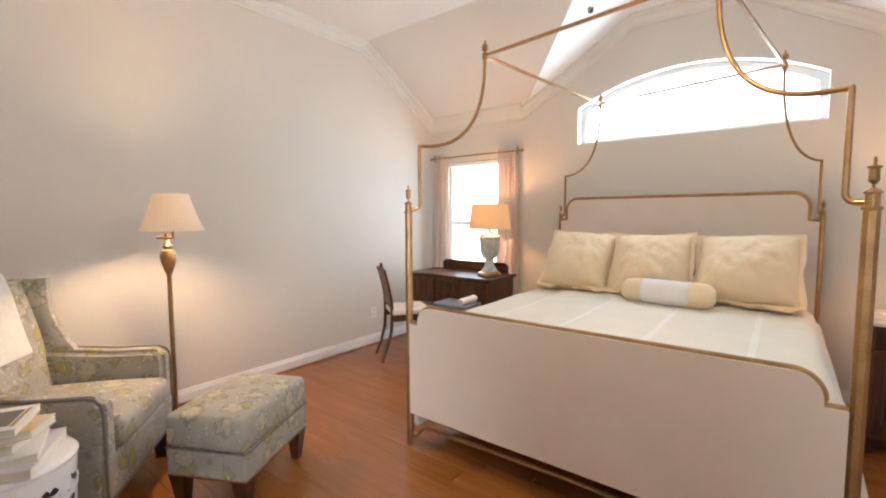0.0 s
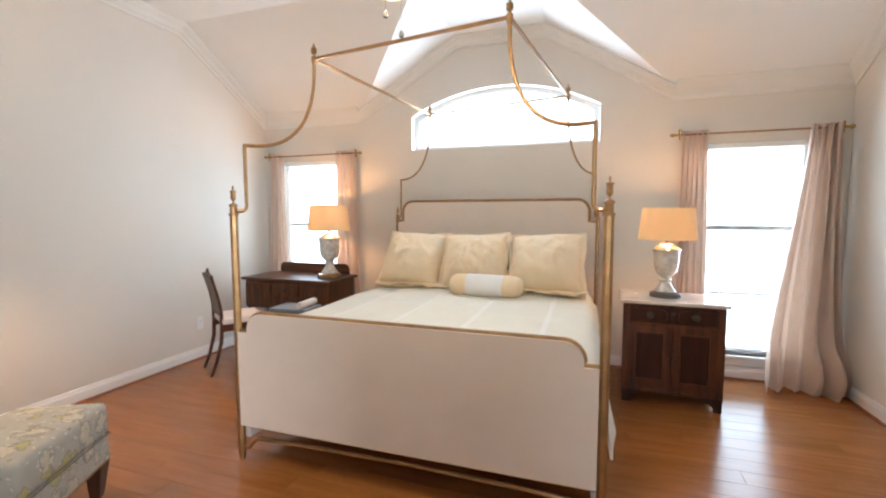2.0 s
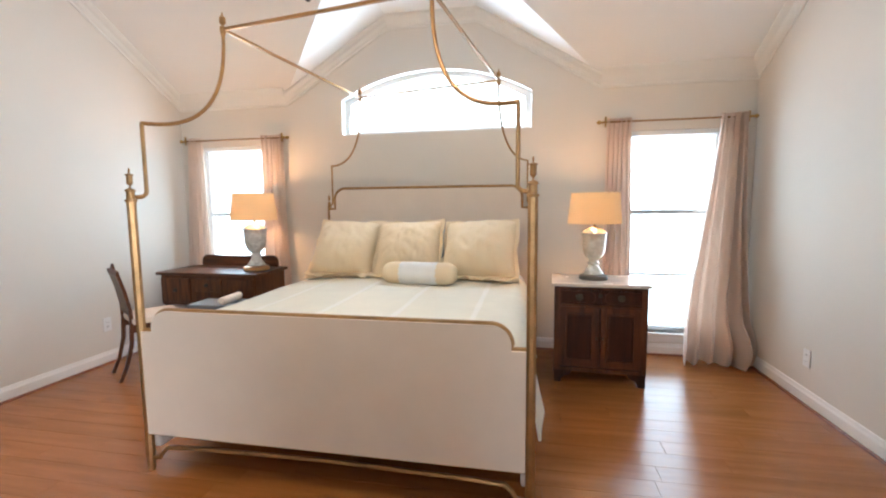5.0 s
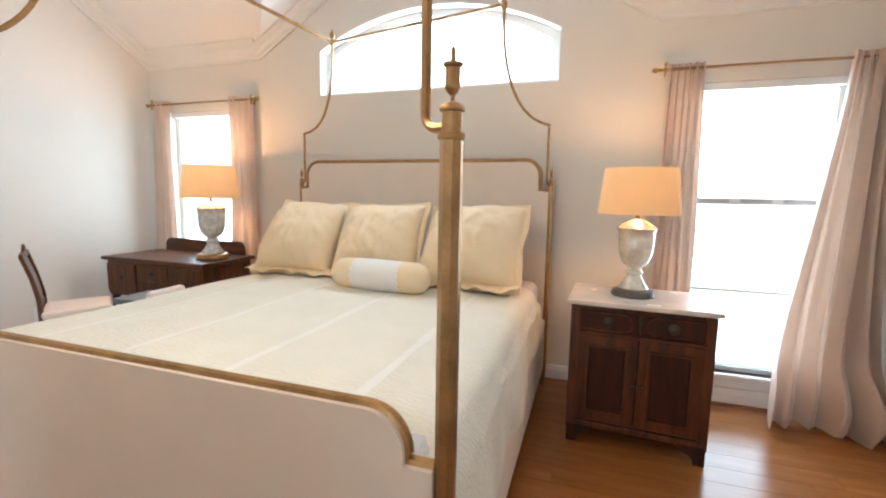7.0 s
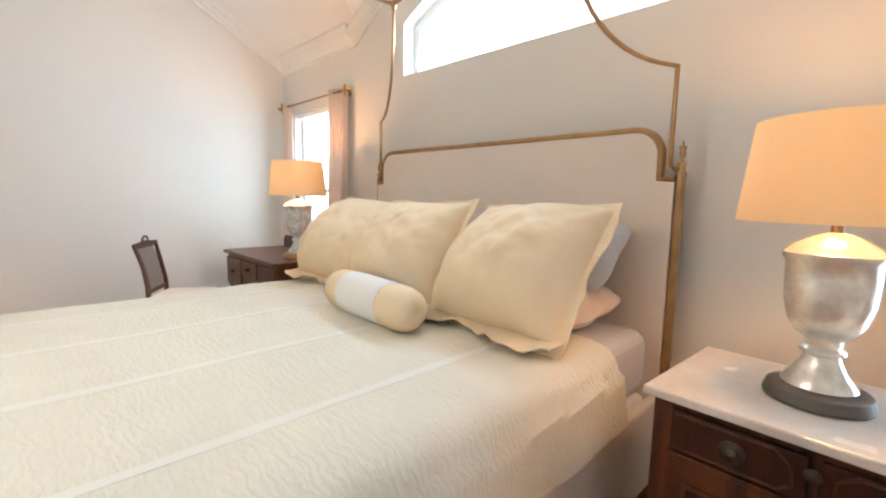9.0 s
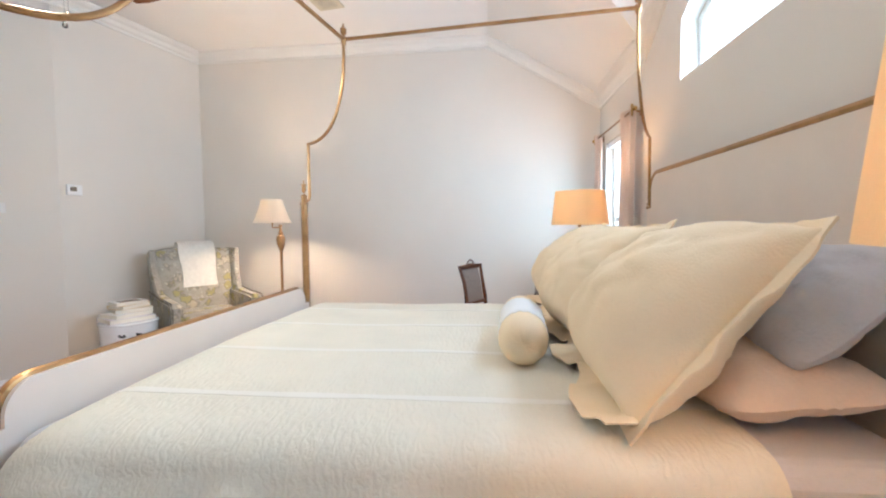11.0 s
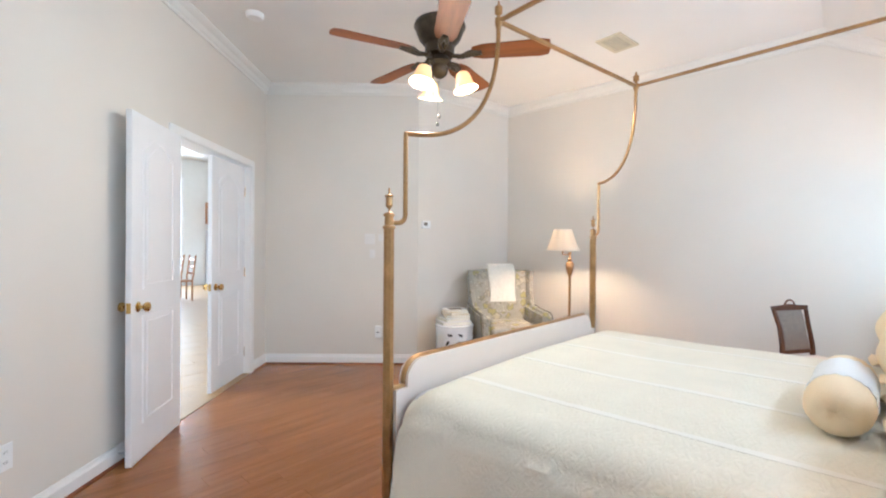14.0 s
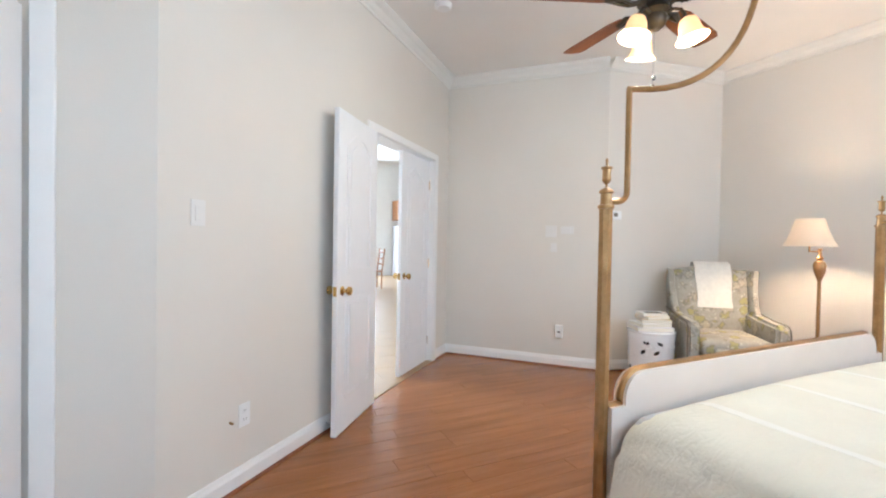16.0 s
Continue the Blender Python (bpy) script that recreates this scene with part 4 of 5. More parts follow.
part("marble_top", box(-NW / 2 - 0.03, NW / 2 + 0.03, -ND / 2 - 0.045, ND / 2 + 0.02, 0.727, 0.752, 0.006), M_MARBLE, ns, "cream marble slab")


def table_lamp(name, x, y, z, label, urn, shade_r, scale, watts, mat_body):
    t = thing(name, label, "table lamp", pose(x, y, z), group="table lamps")
    s = scale
    part("base", lathe([(a * s, b * s) for a, b in ((0.0, 0), (0.105, 0), (0.108, 0.008), (0.100, 0.03), (0.085, 0.036), (0.0, 0.036))], 28), M_DARKBASE if mat_body is M_MERCURY else M_ANTBRASS, t, smooth=True)
    part("body", lathe([(a * s, b * s) for a, b in urn], 32), mat_body, t, smooth=True)
    zt = urn[-1][1] * s
    part("neck", lathe([(0.012, zt), (0.012, zt + 0.03), (0.02, zt + 0.035), (0.02, zt + 0.06)], 12), M_ANTBRASS, t, smooth=True)
    r0, r1, h0, h1 = shade_r
    part("shade", grid_body(40, 6, lambda u, v: ((r0 + (r1 - r0) * v) * math.cos(u * 6.2832), (r0 + (r1 - r0) * v) * math.sin(u * 6.2832), h0 + (h1 - h0) * v), 0.003), M_SHADE, t, "warm lit linen drum shade", smooth=True)
    part("bulb", lathe([(0, -0.03), (0.02, -0.02), (0.03, 0.01), (0.02, 0.04), (0, 0.05)], 12, at=(0, 0, (h0 + h1) / 2)), M_BULB, t)
    lamp_light("bulb_light", "POINT", pose(x, y, z + (h0 + h1) / 2 + 0.02), watts, WARM, 0.045)
    return t


URN = [(0.03, 0.036), (0.074, 0.040), (0.070, 0.050), (0.052, 0.075), (0.039, 0.100), (0.036, 0.113), (0.045, 0.119), (0.045, 0.128), (0.036, 0.136), (0.038, 0.150), (0.058, 0.166), (0.075, 0.195), (0.085, 0.240), (0.088, 0.300), (0.089, 0.334), (0.096, 0.342), (0.097, 0.354), (0.089, 0.360), (0.080, 0.371), (0.055, 0.386), (0.030, 0.398), (0.02, 0.402)]
table_lamp("table_lamp", 1.42, -0.55, 0.752, "mercury glass urn table lamp lit on the nightstand", URN, (0.198, 0.174, 0.425, 0.655), 1.0, 36, M_MERCURY)
table_lamp("table_lamp", -1.555, -0.40, 0.745, "mottled silver urn table lamp lit on the desk", URN, (0.205, 0.176, 0.46, 0.705), 1.09, 50, M_CRACKLE)

ns.scale = (1.07, 1, 1)

# ---- desk and chair ----
desk = thing("desk", "dark walnut writing desk with carved drawers and back rail", "desk", pose(-1.90, -0.40, 0))
DW, DD_ = 1.02, 0.52
part("top", box(-DW / 2, DW / 2, -DD_ / 2, DD_ / 2, 0.715, 0.742, 0.006), M_DESK, desk)
part("back_rail", slab([(-0.42, 0.742)] + [(0.42, 0.742)] + [(0.42, 0.79)] + arc(0.36, 0.79, 0.06, 0, 90, 5)[1:] + [(0.0, 0.845)] + [(-0.36, 0.85)] + arc(-0.36, 0.79, 0.06, 90, 180, 5)[1:], 0.022, "y", DD_ / 2 - 0.03), M_DESK, desk)
part("body", box(-DW / 2 + 0.03, DW / 2 - 0.03, -DD_ / 2 + 0.03, DD_ / 2 - 0.02, 0.44, 0.715, 0.004), M_DESK_FRONT, desk)
for x0, x1, z0, z1 in ((-0.47, -0.17, 0.47, 0.69), (-0.15, 0.15, 0.57, 0.69), (0.17, 0.47, 0.47, 0.69)):
    d = part("drawer", box(x0, x1, -DD_ / 2 + 0.014, -DD_ / 2 + 0.03, z0, z1, 0.004), M_DESK_FRONT, desk)
    part("pull", lathe([(0.018, 0), (0.018, 0.004), (0.007, 0.01), (0.012, 0.02), (0, 0.024)], 12), M_DARK, d).matrix_local = pose((x0 + x1) / 2, -DD_ / 2 + 0.014, (z0 + z1) / 2, 90)
for x in (-1, 1):
    for y in (-1, 1):
        leg = lathe([(0.014, 0), (0.02, 0.02), (0.016, 0.05), (0.022, 0.25), (0.027, 0.36), (0.018, 0.38), (0.028, 0.40), (0.028, 0.45)], 12, at=(x * (DW / 2 - 0.06), y * (DD_ / 2 - 0.06), 0))
        part("leg", leg, M_DESK, desk, smooth=True)
chair = thing("desk_chair", "dark carved wooden desk chair with a pale seat", "chair", pose(-2.09, -1.05, 0, 0, 0, -33))


for s_ in (-1, 1):
    lx = s_ * 0.185
    back = [(lx * 0.95, -0.30, 0.0), (lx * 0.95, -0.245, 0.12), (lx * 0.97, -0.20, 0.28), (lx, -0.19, 0.44), (lx * 0.98, -0.195, 0.56), (lx * 0.95, -0.225, 0.70), (lx * 1.08, -0.27, 0.845)]
    part("back_post", tube(back, [0.017, 0.018, 0.021, 0.023, 0.020, 0.018, 0.016], 8, square=True), M_ANTIQUE, chair)
    part("front_leg", tube([(s_ * 0.20, 0.22, 0), (s_ * 0.20, 0.205, 0.2), (s_ * 0.20, 0.20, 0.43)], [0.013, 0.018, 0.023], 8, square=True), M_ANTIQUE, chair)
    part("side_rail", box(s_ * 0.19 - 0.012, s_ * 0.19 + 0.012, -0.18, 0.20, 0.37, 0.43, 0.004), M_ANTIQUE, chair)
part("front_rail", box(-0.19, 0.19, 0.19, 0.212, 0.37, 0.43, 0.004), M_ANTIQUE, chair)
part("seat", box(-0.215, 0.215, -0.19, 0.225, 0.43, 0.485, 0.02, seg=3), M_LINEN, chair, "pale upholstered seat")
part("crest_rail", slab([(-0.205, 0.82), (0.205, 0.82), (0.215, 0.852), (0.10, 0.858), (0, 0.866), (-0.10, 0.858), (-0.215, 0.852)], 0.022, "y", -0.278), M_ANTIQUE, chair)
part("crest_handle", tube([(0.055 * math.cos(radians(a)), -0.267, 0.86 + 0.036 * math.sin(radians(a))) for a in range(0, 181, 15)], 0.008, 8), M_ANTIQUE, chair, smooth=True)
part("back_splat", grid_body(10, 12, lambda u, v: ((u - 0.5) * 2 * (0.135 + 0.03 * abs(v - 0.4)), -0.195 - 0.075 * v ** 1.6, 0.53 + 0.29 * v), 0.012), M_CANE, chair, "woven cane back panel")
part("lower_rail", box(-0.175, 0.175, -0.205, -0.187, 0.50, 0.53, 0.004), M_ANTIQUE, chair)

chair.scale = (0.82, 0.86, 1)

# ---- reading corner ----
arm = thing("armchair", "floral upholstered wing armchair with dark piping and legs", "armchair", pose(-1.915, -3.63, 0, 0, 0, -38))


def soft_box(x0, x1, y0, y1, z0, z1, bevel, swell=0.0):
    bm = box(x0, x1, y0, y1, z0, z1, bevel, seg=4)
    bmesh.ops.subdivide_edges(bm, edges=[e for e in bm.edges if e.calc_length() > 0.12], cuts=5, use_grid_fill=True)
    cx, cy, cz = (x0 + x1) / 2, (y0 + y1) / 2, (z0 + z1) / 2
    for v in bm.verts:
        a, b, c = (v.co.x - cx) / (x1 - x0) * 2, (v.co.y - cy) / (y1 - y0) * 2, (v.co.z - cz) / (z1 - z0) * 2
        v.co.z += swell * c * max(0, 1 - a * a) * max(0, 1 - b * b)
        v.co += 0.003 * noise.noise_vector(v.co * 7)
    return bm


part("seat_base", soft_box(-0.36, 0.36, -0.30, 0.36, 0.16, 0.34, 0.02), M_FLORAL, arm)
part("seat_cushion", soft_box(-0.27, 0.27, -0.20, 0.385, 0.342, 0.475, 0.045, 0.03), M_FLORAL, arm, smooth=True)


def chair_back(u, v):
    x = (u - 0.5) * 0.66
    return (x, -0.215 - 0.14 * v + 0.02 * (2 * u - 1) ** 2 + 0.025 * math.sin(math.pi * v), 0.30 + 0.74 * v - 0.03 * (2 * u - 1) ** 2 * v)


part("backrest", thick_sheet(14, 14, chair_back, (0, 0.14, 0)), M_FLORAL, arm, smooth=True)
for s_ in (-1, 1):
    def wing(u, v, s_=s_):
        # u: from back to front; v: from arm height to top
        reach = 0.27 - 0.10 * math.sin(math.pi * (v * 0.8))
        top = 0.60 + 0.42 * v
        y = -0.32 - 0.05 * v + reach * u * (1 - 0.18 * v ** 4)
        return (s_ * (0.33 + 0.03 * u * v), y, top)
    part("wing", thick_sheet(8, 12, wing, (0.07, 0, 0)), M_FLORAL, arm, smooth=True)
    prof = [(-0.30, 0.16), (0.355, 0.16), (0.355, 0.56), (0.34, 0.60), (0.30, 0.615), (0.10, 0.62), (-0.10, 0.64), (-0.30, 0.66)]
    b = slab(prof, 0.10, "x", 0.275 if s_ > 0 else -0.375)
    bmesh.ops.bevel(b, geom=[e for e in b.edges if len(e.link_faces) == 2 and e.calc_face_angle(0) > 0.6], offset=0.025, segments=3, affect="EDGES")
    part("arm", b, M_FLORAL, arm, smooth=True)
    ox = s_ * 0.374
    part("piping", tube([(ox, 0.353, 0.17), (ox, 0.353, 0.54), (ox, 0.345, 0.58), (ox, 0.325, 0.602), (ox, 0.29, 0.612), (ox, 0.10, 0.617), (ox, -0.10, 0.637), (ox, -0.28, 0.655)], 0.006, 6), M_PIPING, arm, "dark welt piping")
    part("nail_trim", tube([(ox + s_ * 0.003, -0.29, 0.17), (ox + s_ * 0.003, 0.35, 0.17)], 0.005, 6), M_ANTBRASS, arm)
    for y in (-0.27, 0.31):
        part("leg", tube([(s_ * 0.31, y, 0), (s_ * 0.315, y, 0.165)], [0.034, 0.056], 4, square=True), M_LEG, arm, "tapered dark wooden leg")
part("piping", tube([(-0.375, 0.36, 0.168), (0.375, 0.36, 0.168)], 0.006, 6), M_PIPING, arm, "dark welt piping")

throw = thing("throw_blanket", "ivory knitted throw folded over the armchair back", "blanket", arm.matrix_world.copy())


def drape2(u, v):
    """Up the front of the back, over its top, and down behind."""
    x = -0.17 + 0.30 * u + 0.008 * math.sin(v * 9 + u * 3)
    front, top = 0.60, 0.80
    if v < front:
        w = 0.50 + 0.50 * v / front
        p = chair_back(0.5, w)
        return (x, p[1] + 0.082, p[2] + 0.006)
    p = chair_back(0.5, 1)
    if v < top:
        a = (v - front) / (top - front) * math.pi
        return (x, p[1] + 0.082 * math.cos(a), p[2] + 0.006 + 0.05 * math.sin(a))
    return (x, p[1] - 0.082, p[2] - 0.3 * (v - top) / (1 - top))


arm.scale = throw.scale = (1, 1, 1.0)
part("knit", grid_body(14, 40, drape2, 0.012), M_THROW, throw, smooth=True)

ott = thing("ottoman", "floral upholstered ottoman on tapered dark legs", "ottoman", pose(-1.385, -3.02, 0, 0, 0, -62))
part("base", soft_box(-0.32, 0.32, -0.23, 0.23, 0.165, 0.295, 0.012), M_FLORAL, ott)
part("cushion", soft_box(-0.325, 0.325, -0.235, 0.235, 0.297, 0.45, 0.03, 0.025), M_FLORAL, ott, smooth=True)
part("piping", tube([(-0.325, -0.235, 0.297), (0.325, -0.235, 0.297), (0.325, 0.235, 0.297), (-0.325, 0.235, 0.297), (-0.325, -0.235, 0.297)], 0.0032, 6), M_PIPING, ott, "dark welt piping")
part("nail_trim", tube([(-0.323, -0.233, 0.170), (0.323, -0.233, 0.170), (0.323, 0.233, 0.170), (-0.323, 0.233, 0.170), (-0.323, -0.233, 0.170)], 0.004, 6), M_ANTBRASS, ott)
for x in (-1, 1):
    for y in (-1, 1):
        part("leg", tube([(x * 0.27, y * 0.18, 0), (x * 0.275, y * 0.185, 0.168)], [0.034, 0.060], 4, square=True), M_LEG, ott, "tapered dark wooden leg")

ott.scale = (0.86, 0.86, 1)

stool = thing("garden_stool", "white glazed ceramic garden stool with pierced sides", "stool", pose(-1.34, -3.88, 0))
stool.scale = (1, 1, 1.06)
bm = lathe([(0.165, 0.0), (0.172, 0.02), (0.178, 0.10), (0.185, 0.24), (0.190, 0.38), (0.195, 0.45), (0.188, 0.465), (0.0, 0.468)], 40)
part("body", bm, M_CERAMIC, stool, smooth=True)
part("top_rim", lathe([(0.180, 0.452), (0.198, 0.456), (0.200, 0.466), (0.192, 0.474), (0.170, 0.476), (0, 0.476)], 40), M_CERAMIC, stool, smooth=True)
for k in range(30):
    a, z = k * 137.5, 0.07 + (k % 5) * 0.075
    r = 0.176 + 0.025 * z
    # Dark discs on the solid body paint the shade inside the holes.
    if k % 3 != 1:
        bm = lathe([(0.022, 0), (0.020, 0.005), (0, 0.005)], 6)
        bmesh.ops.scale(bm, vec=(1.4, 0.7, 1), verts=bm.verts)
        hole = part("hole_disc", bm, M_DARK, stool, "dark disc for the shade in a pierced hole")
        hole.matrix_local = pose(0, 0, 0, 0, 0, a) @ pose(r, 0, z + 0.02, 0, 90, 0) @ pose(0, 0, 0.0005, 0, 0, k * 40)
    ring = tube([((0.034 + 0.008 * math.sin(3 * t)) * math.cos(t), (0.028 + 0.006 * math.cos(2 * t)) * math.sin(t), 0) for t in [j * 6.2832 / 18 for j in range(15 + k % 4)]], 0.006, 6)
    sc = part("relief_scroll", ring, M_CERAMIC, stool, smooth=True)
    sc.matrix_local = pose(0, 0, 0, 0, 0, a) @ pose(r - 0.001, 0, z, 0, 90, 0) @ pose(0, 0, 0, 0, 0, k * 71)


def book(w, d, h, z, turn, dx, dy, colour, label):
    b = thing("book", label, "book", pose(-1.34 + dx, -3.88 + dy, z, 0, 0, turn), group="books stacked on the stool")
    m = material("book_cover", colour, 0.45, vary=0.06, bump=0)
    part("page_block", box(-w / 2 + 0.004, w / 2 - 0.004, -d / 2 + 0.004, d / 2 - 0.002, 0.002, h - 0.002), M_PAPER, b)
    cov = box(-w / 2, w / 2, -d / 2, d / 2, 0, 0.002)
    box(-w / 2, w / 2, -d / 2, d / 2, h - 0.002, h, bm=cov)
    box(-w / 2, w / 2, -d / 2 - 0.002, -d / 2, 0, h, bm=cov)
    part("cover", cov, m, b)
    return b, m


Z = 0.505
for w, d, h, turn, dx, dy, colour, label in ((0.31, 0.25, 0.034, 12, 0.02, 0, (0.66, 0.62, 0.66), "large pale hardback book"), (0.28, 0.21, 0.030, 24, 0.02, 0, (0.72, 0.72, 0.70), "white paperback book with a yellow spine"),
                                            (0.25, 0.18, 0.03, 4, -0.02, 0.01, (0.66, 0.58, 0.42), "thick cream paperback book"), (0.23, 0.16, 0.028, 30, -0.01, 0, (0.62, 0.47, 0.20), "small tan paperback book"),
                                            (0.22, 0.15, 0.024, 14, 0.0, 0.0, (0.80, 0.78, 0.76), "paperback with a dark pictured cover")):
    b, m = book(w, d, h, Z, turn - 40, dx, dy, colour, label)
    Z += h + 0.0005
part("cover_picture", box(-0.07, 0.07, -0.045, 0.045, h, h + 0.0006), M_PIPING, b)
part("title_bar", box(-0.08, 0.08, 0.05, 0.062, h, h + 0.0006), M_BRASS, b)

fl = thing("floor_lamp", "antique brass swing arm floor lamp, lit", "floor lamp", pose(-2.186, -3.035, 0))
part("base", lathe([(0, 0), (0.14, 0), (0.145, 0.012), (0.12, 0.024), (0.05, 0.034), (0.02, 0.05), (0.012, 0.06)], 28), M_ANTBRASS, fl, smooth=True)
part("pole", tube([(0, 0, 0.05), (0, 0, 1.02)], 0.0125, 12), M_ANTBRASS, fl, smooth=True)
part("urn", lathe([(0.012, 0.98), (0.016, 0.995), (0.028, 1.03), (0.040, 1.07), (0.044, 1.105), (0.036, 1.135), (0.018, 1.145), (0.022, 1.155), (0.026, 1.165), (0.014, 1.18), (0.010, 1.22), (0.016, 1.225), (0.016, 1.24), (0, 1.242)], 20), M_ANTBRASS, fl, smooth=True)
part("swing_arm", tube([(0, 0, 1.215), (-0.05, -0.02, 1.215), (0.02, -0.06, 1.215), (0.08, -0.03, 1.215), (0.126, -0.015, 1.215), (0.126, -0.015, 1.27)], 0.007, 8), M_ANTBRASS, fl)


def bell(u, v):
    r = 0.168 - 0.078 * v ** 0.75
    pleat = 1 + 0.006 * math.sin(u * 6.2832 * 60)
    return (0.126 + r * pleat * math.cos(u * 6.2832), -0.015 + r * pleat * math.sin(u * 6.2832), 1.258 + 0.212 * v)


part("shade", grid_body(240, 8, bell, 0.002), M_SHADEW, fl, "pale pleated bell shade", smooth=True)
part("bulb", lathe([(0, -0.03), (0.02, -0.02), (0.028, 0.01), (0.02, 0.035), (0, 0.045)], 12, at=(0.126, -0.015, 1.36)), M_BULB, fl)
lamp_light("floor_lamp_light", "POINT", pose(-2.06, -3.05, 1.365), 125, (1.0, 0.60, 0.31), 0.04)

# ---- ceiling fan ----
fan = thing("ceiling_fan", "dark bronze ceiling fan with wooden blades and lit glass shades", "ceiling fan", pose(0.20, -2.68, 0))
part("canopy", lathe([(0.0, HIGH), (0.07, HIGH), (0.065, HIGH - 0.03), (0.03, HIGH - 0.06), (0.012, HIGH - 0.065)], 24), M_BRONZE, fan, smooth=True)
part("downrod", tube([(0, 0, HIGH - 0.05), (0, 0, 2.57)], 0.0125, 10), M_BRONZE, fan, smooth=True)
part("motor", lathe([(r, z if z < 2.445 else 2.445 + (z - 2.445) * 0.72) for r, z in ((0.02, 2.64), (0.09, 2.635), (0.145, 2.62), (0.150, 2.595), (0.142, 2.585), (0.138, 2.56), (0.120, 2.50), (0.092, 2.455), (0.085, 2.445), (0.085, 2.39), (0.06, 2.385), (0.05, 2.38), (0.058, 2.37), (0.062, 2.35), (0.045, 2.33), (0.05, 2.31), (0.042, 2.28), (0.02, 2.262), (0, 2.258))], 32), M_BRONZE, fan, smooth=True)
blade_mesh = None
for k in range(5):
    out = [(0.20, -0.045), (0.26, -0.062), (0.60, -0.072), (0.645, -0.06), (0.655, 0), (0.645, 0.06), (0.60, 0.072), (0.26, 0.062), (0.20, 0.045), (0.185, 0)]
    if blade_mesh is None:
        bm = slab(out, 0.006, "z", 0)
        bmesh.ops.transform(bm, matrix=pose(0, 0, 0, -12, 0, 0) @ Matrix.Diagonal((0.96, 1, 1, 1)), verts=bm.verts)
        blade_mesh = finish("blade", bm, M_BLADE)
        ib = tube([(0.08, 0, -0.01), (0.13, 0.012, -0.018), (0.17, 0.02, -0.006), (0.24, 0, -0.002)], [0.012, 0.010, 0.012, 0.016], 8)
        tube([(0.08, 0, -0.01), (0.13, -0.012, -0.018), (0.17, -0.02, -0.006), (0.24, 0, -0.002)], [0.012, 0.010, 0.012, 0.016], 8, bm=ib)
        iron_mesh = finish("blade_iron", ib, M_BRONZE)
    for nm, me in (("blade", blade_mesh), ("blade_iron", iron_mesh)):
        o = new(nm, me)
        o.parent = fan
        o.matrix_local = pose(0, 0, 2.395, 0, 0, 50 + 72 * k)
for k, a in enumerate((4, 124, 244)):
    ca, sa = math.cos(radians(a)), math.sin(radians(a))
    P = [(0.045, 2.33), (0.075, 2.345), (0.105, 2.335), (0.12, 2.31), (0.12, 2.285)]
    part("light_arm", tube([(r * ca, r * sa, z) for r, z in P], 0.008, 8), M_BRONZE, fan, smooth=True)
    curl = [((0.085 + 0.024 * math.cos(t)) * ca, (0.085 + 0.024 * math.cos(t)) * sa, 2.365 + 0.024 * math.sin(t)) for t in [j * 0.45 for j in range(12)]]
    part("scroll", tube(curl, 0.005, 6), M_BRONZE, fan, smooth=True)
    gs = lathe([(0.022, 0.0), (0.035, -0.008), (0.044, -0.03), (0.048, -0.06), (0.056, -0.085), (0.073, -0.10), (0.071, -0.103), (0.052, -0.088), (0.044, -0.06), (0.038, -0.03), (0.020, -0.012)], 24)
    bmesh.ops.transform(gs, matrix=pose(0.13 * ca, 0.13 * sa, 2.288, 0, 0, a) @ pose(0, 0, 0, 0, -14, 0), verts=gs.verts)
    part("glass_shade", gs, M_BULB, fan, "lit amber glass bell shade", smooth=True)
    lamp_light("fan_light", "POINT", pose(0.20 + 0.15 * ca, -2.68 + 0.15 * sa, 2.16), 22, (1.0, 0.76, 0.50), 0.05)
for x, y, z in ((-0.02, -0.02, 2.06), (0.025, 0.01, 2.00)):
    part("pull_chain", tube([(x, y, 2.30), (x, y, z)], 0.0006, 5), M_DARK, fan)
    part("pull_knob", lathe([(0, 0), (0.008, 0.004), (0.010, 0.014), (0.006, 0.024), (0, 0.028)], 10, at=(x, y, z - 0.026)), M_DARK, fan, smooth=True)

# ---- small fixtures ----
vent = thing("ceiling_vent", "cream metal ceiling air vent with slats", "air vent", pose(-1.70, -2.38, HIGH, 0, 0, -8))
part("frame", slab(rect(-0.16, 0.16, -0.11, 0.11), -0.012, "z", 0, [rect(-0.125, 0.125, -0.075, 0.075)]), M_VENT, vent)
# Dark sheet stands for the shade in the duct behind the slats.
part("duct_shade", box(-0.125, 0.125, -0.075, 0.075, -0.003, -0.001), M_DARK, vent)
for k in range(7):
    s = part("slat", box(-0.125, 0.125, -0.0065, 0.0065, -0.001, 0.001), M_VENT, vent)
    s.matrix_local = pose(0, -0.066 + k * 0.022, -0.008, 35, 0, 0)
sd = thing("smoke_detector", "round white smoke detector on the ceiling", "smoke detector", pose(0.57, -4.25, HIGH))
part("body", lathe([(0, -0.035), (0.05, -0.035), (0.062, -0.024), (0.066, 0), (0, 0)], 28), M_PLASTIC, sd, smooth=True)


def wall_frame(p, q, s, z):
    """A pose on the wall from p to q: x along it, y into the room."""
    p, q = Vector(p), Vector(q)
    d = (q - p).normalized()
    o = p + d * s
    return Matrix.Translation((o.x, o.y, z)) @ Matrix.Rotation(math.atan2(d.y, d.x), 4, "Z")


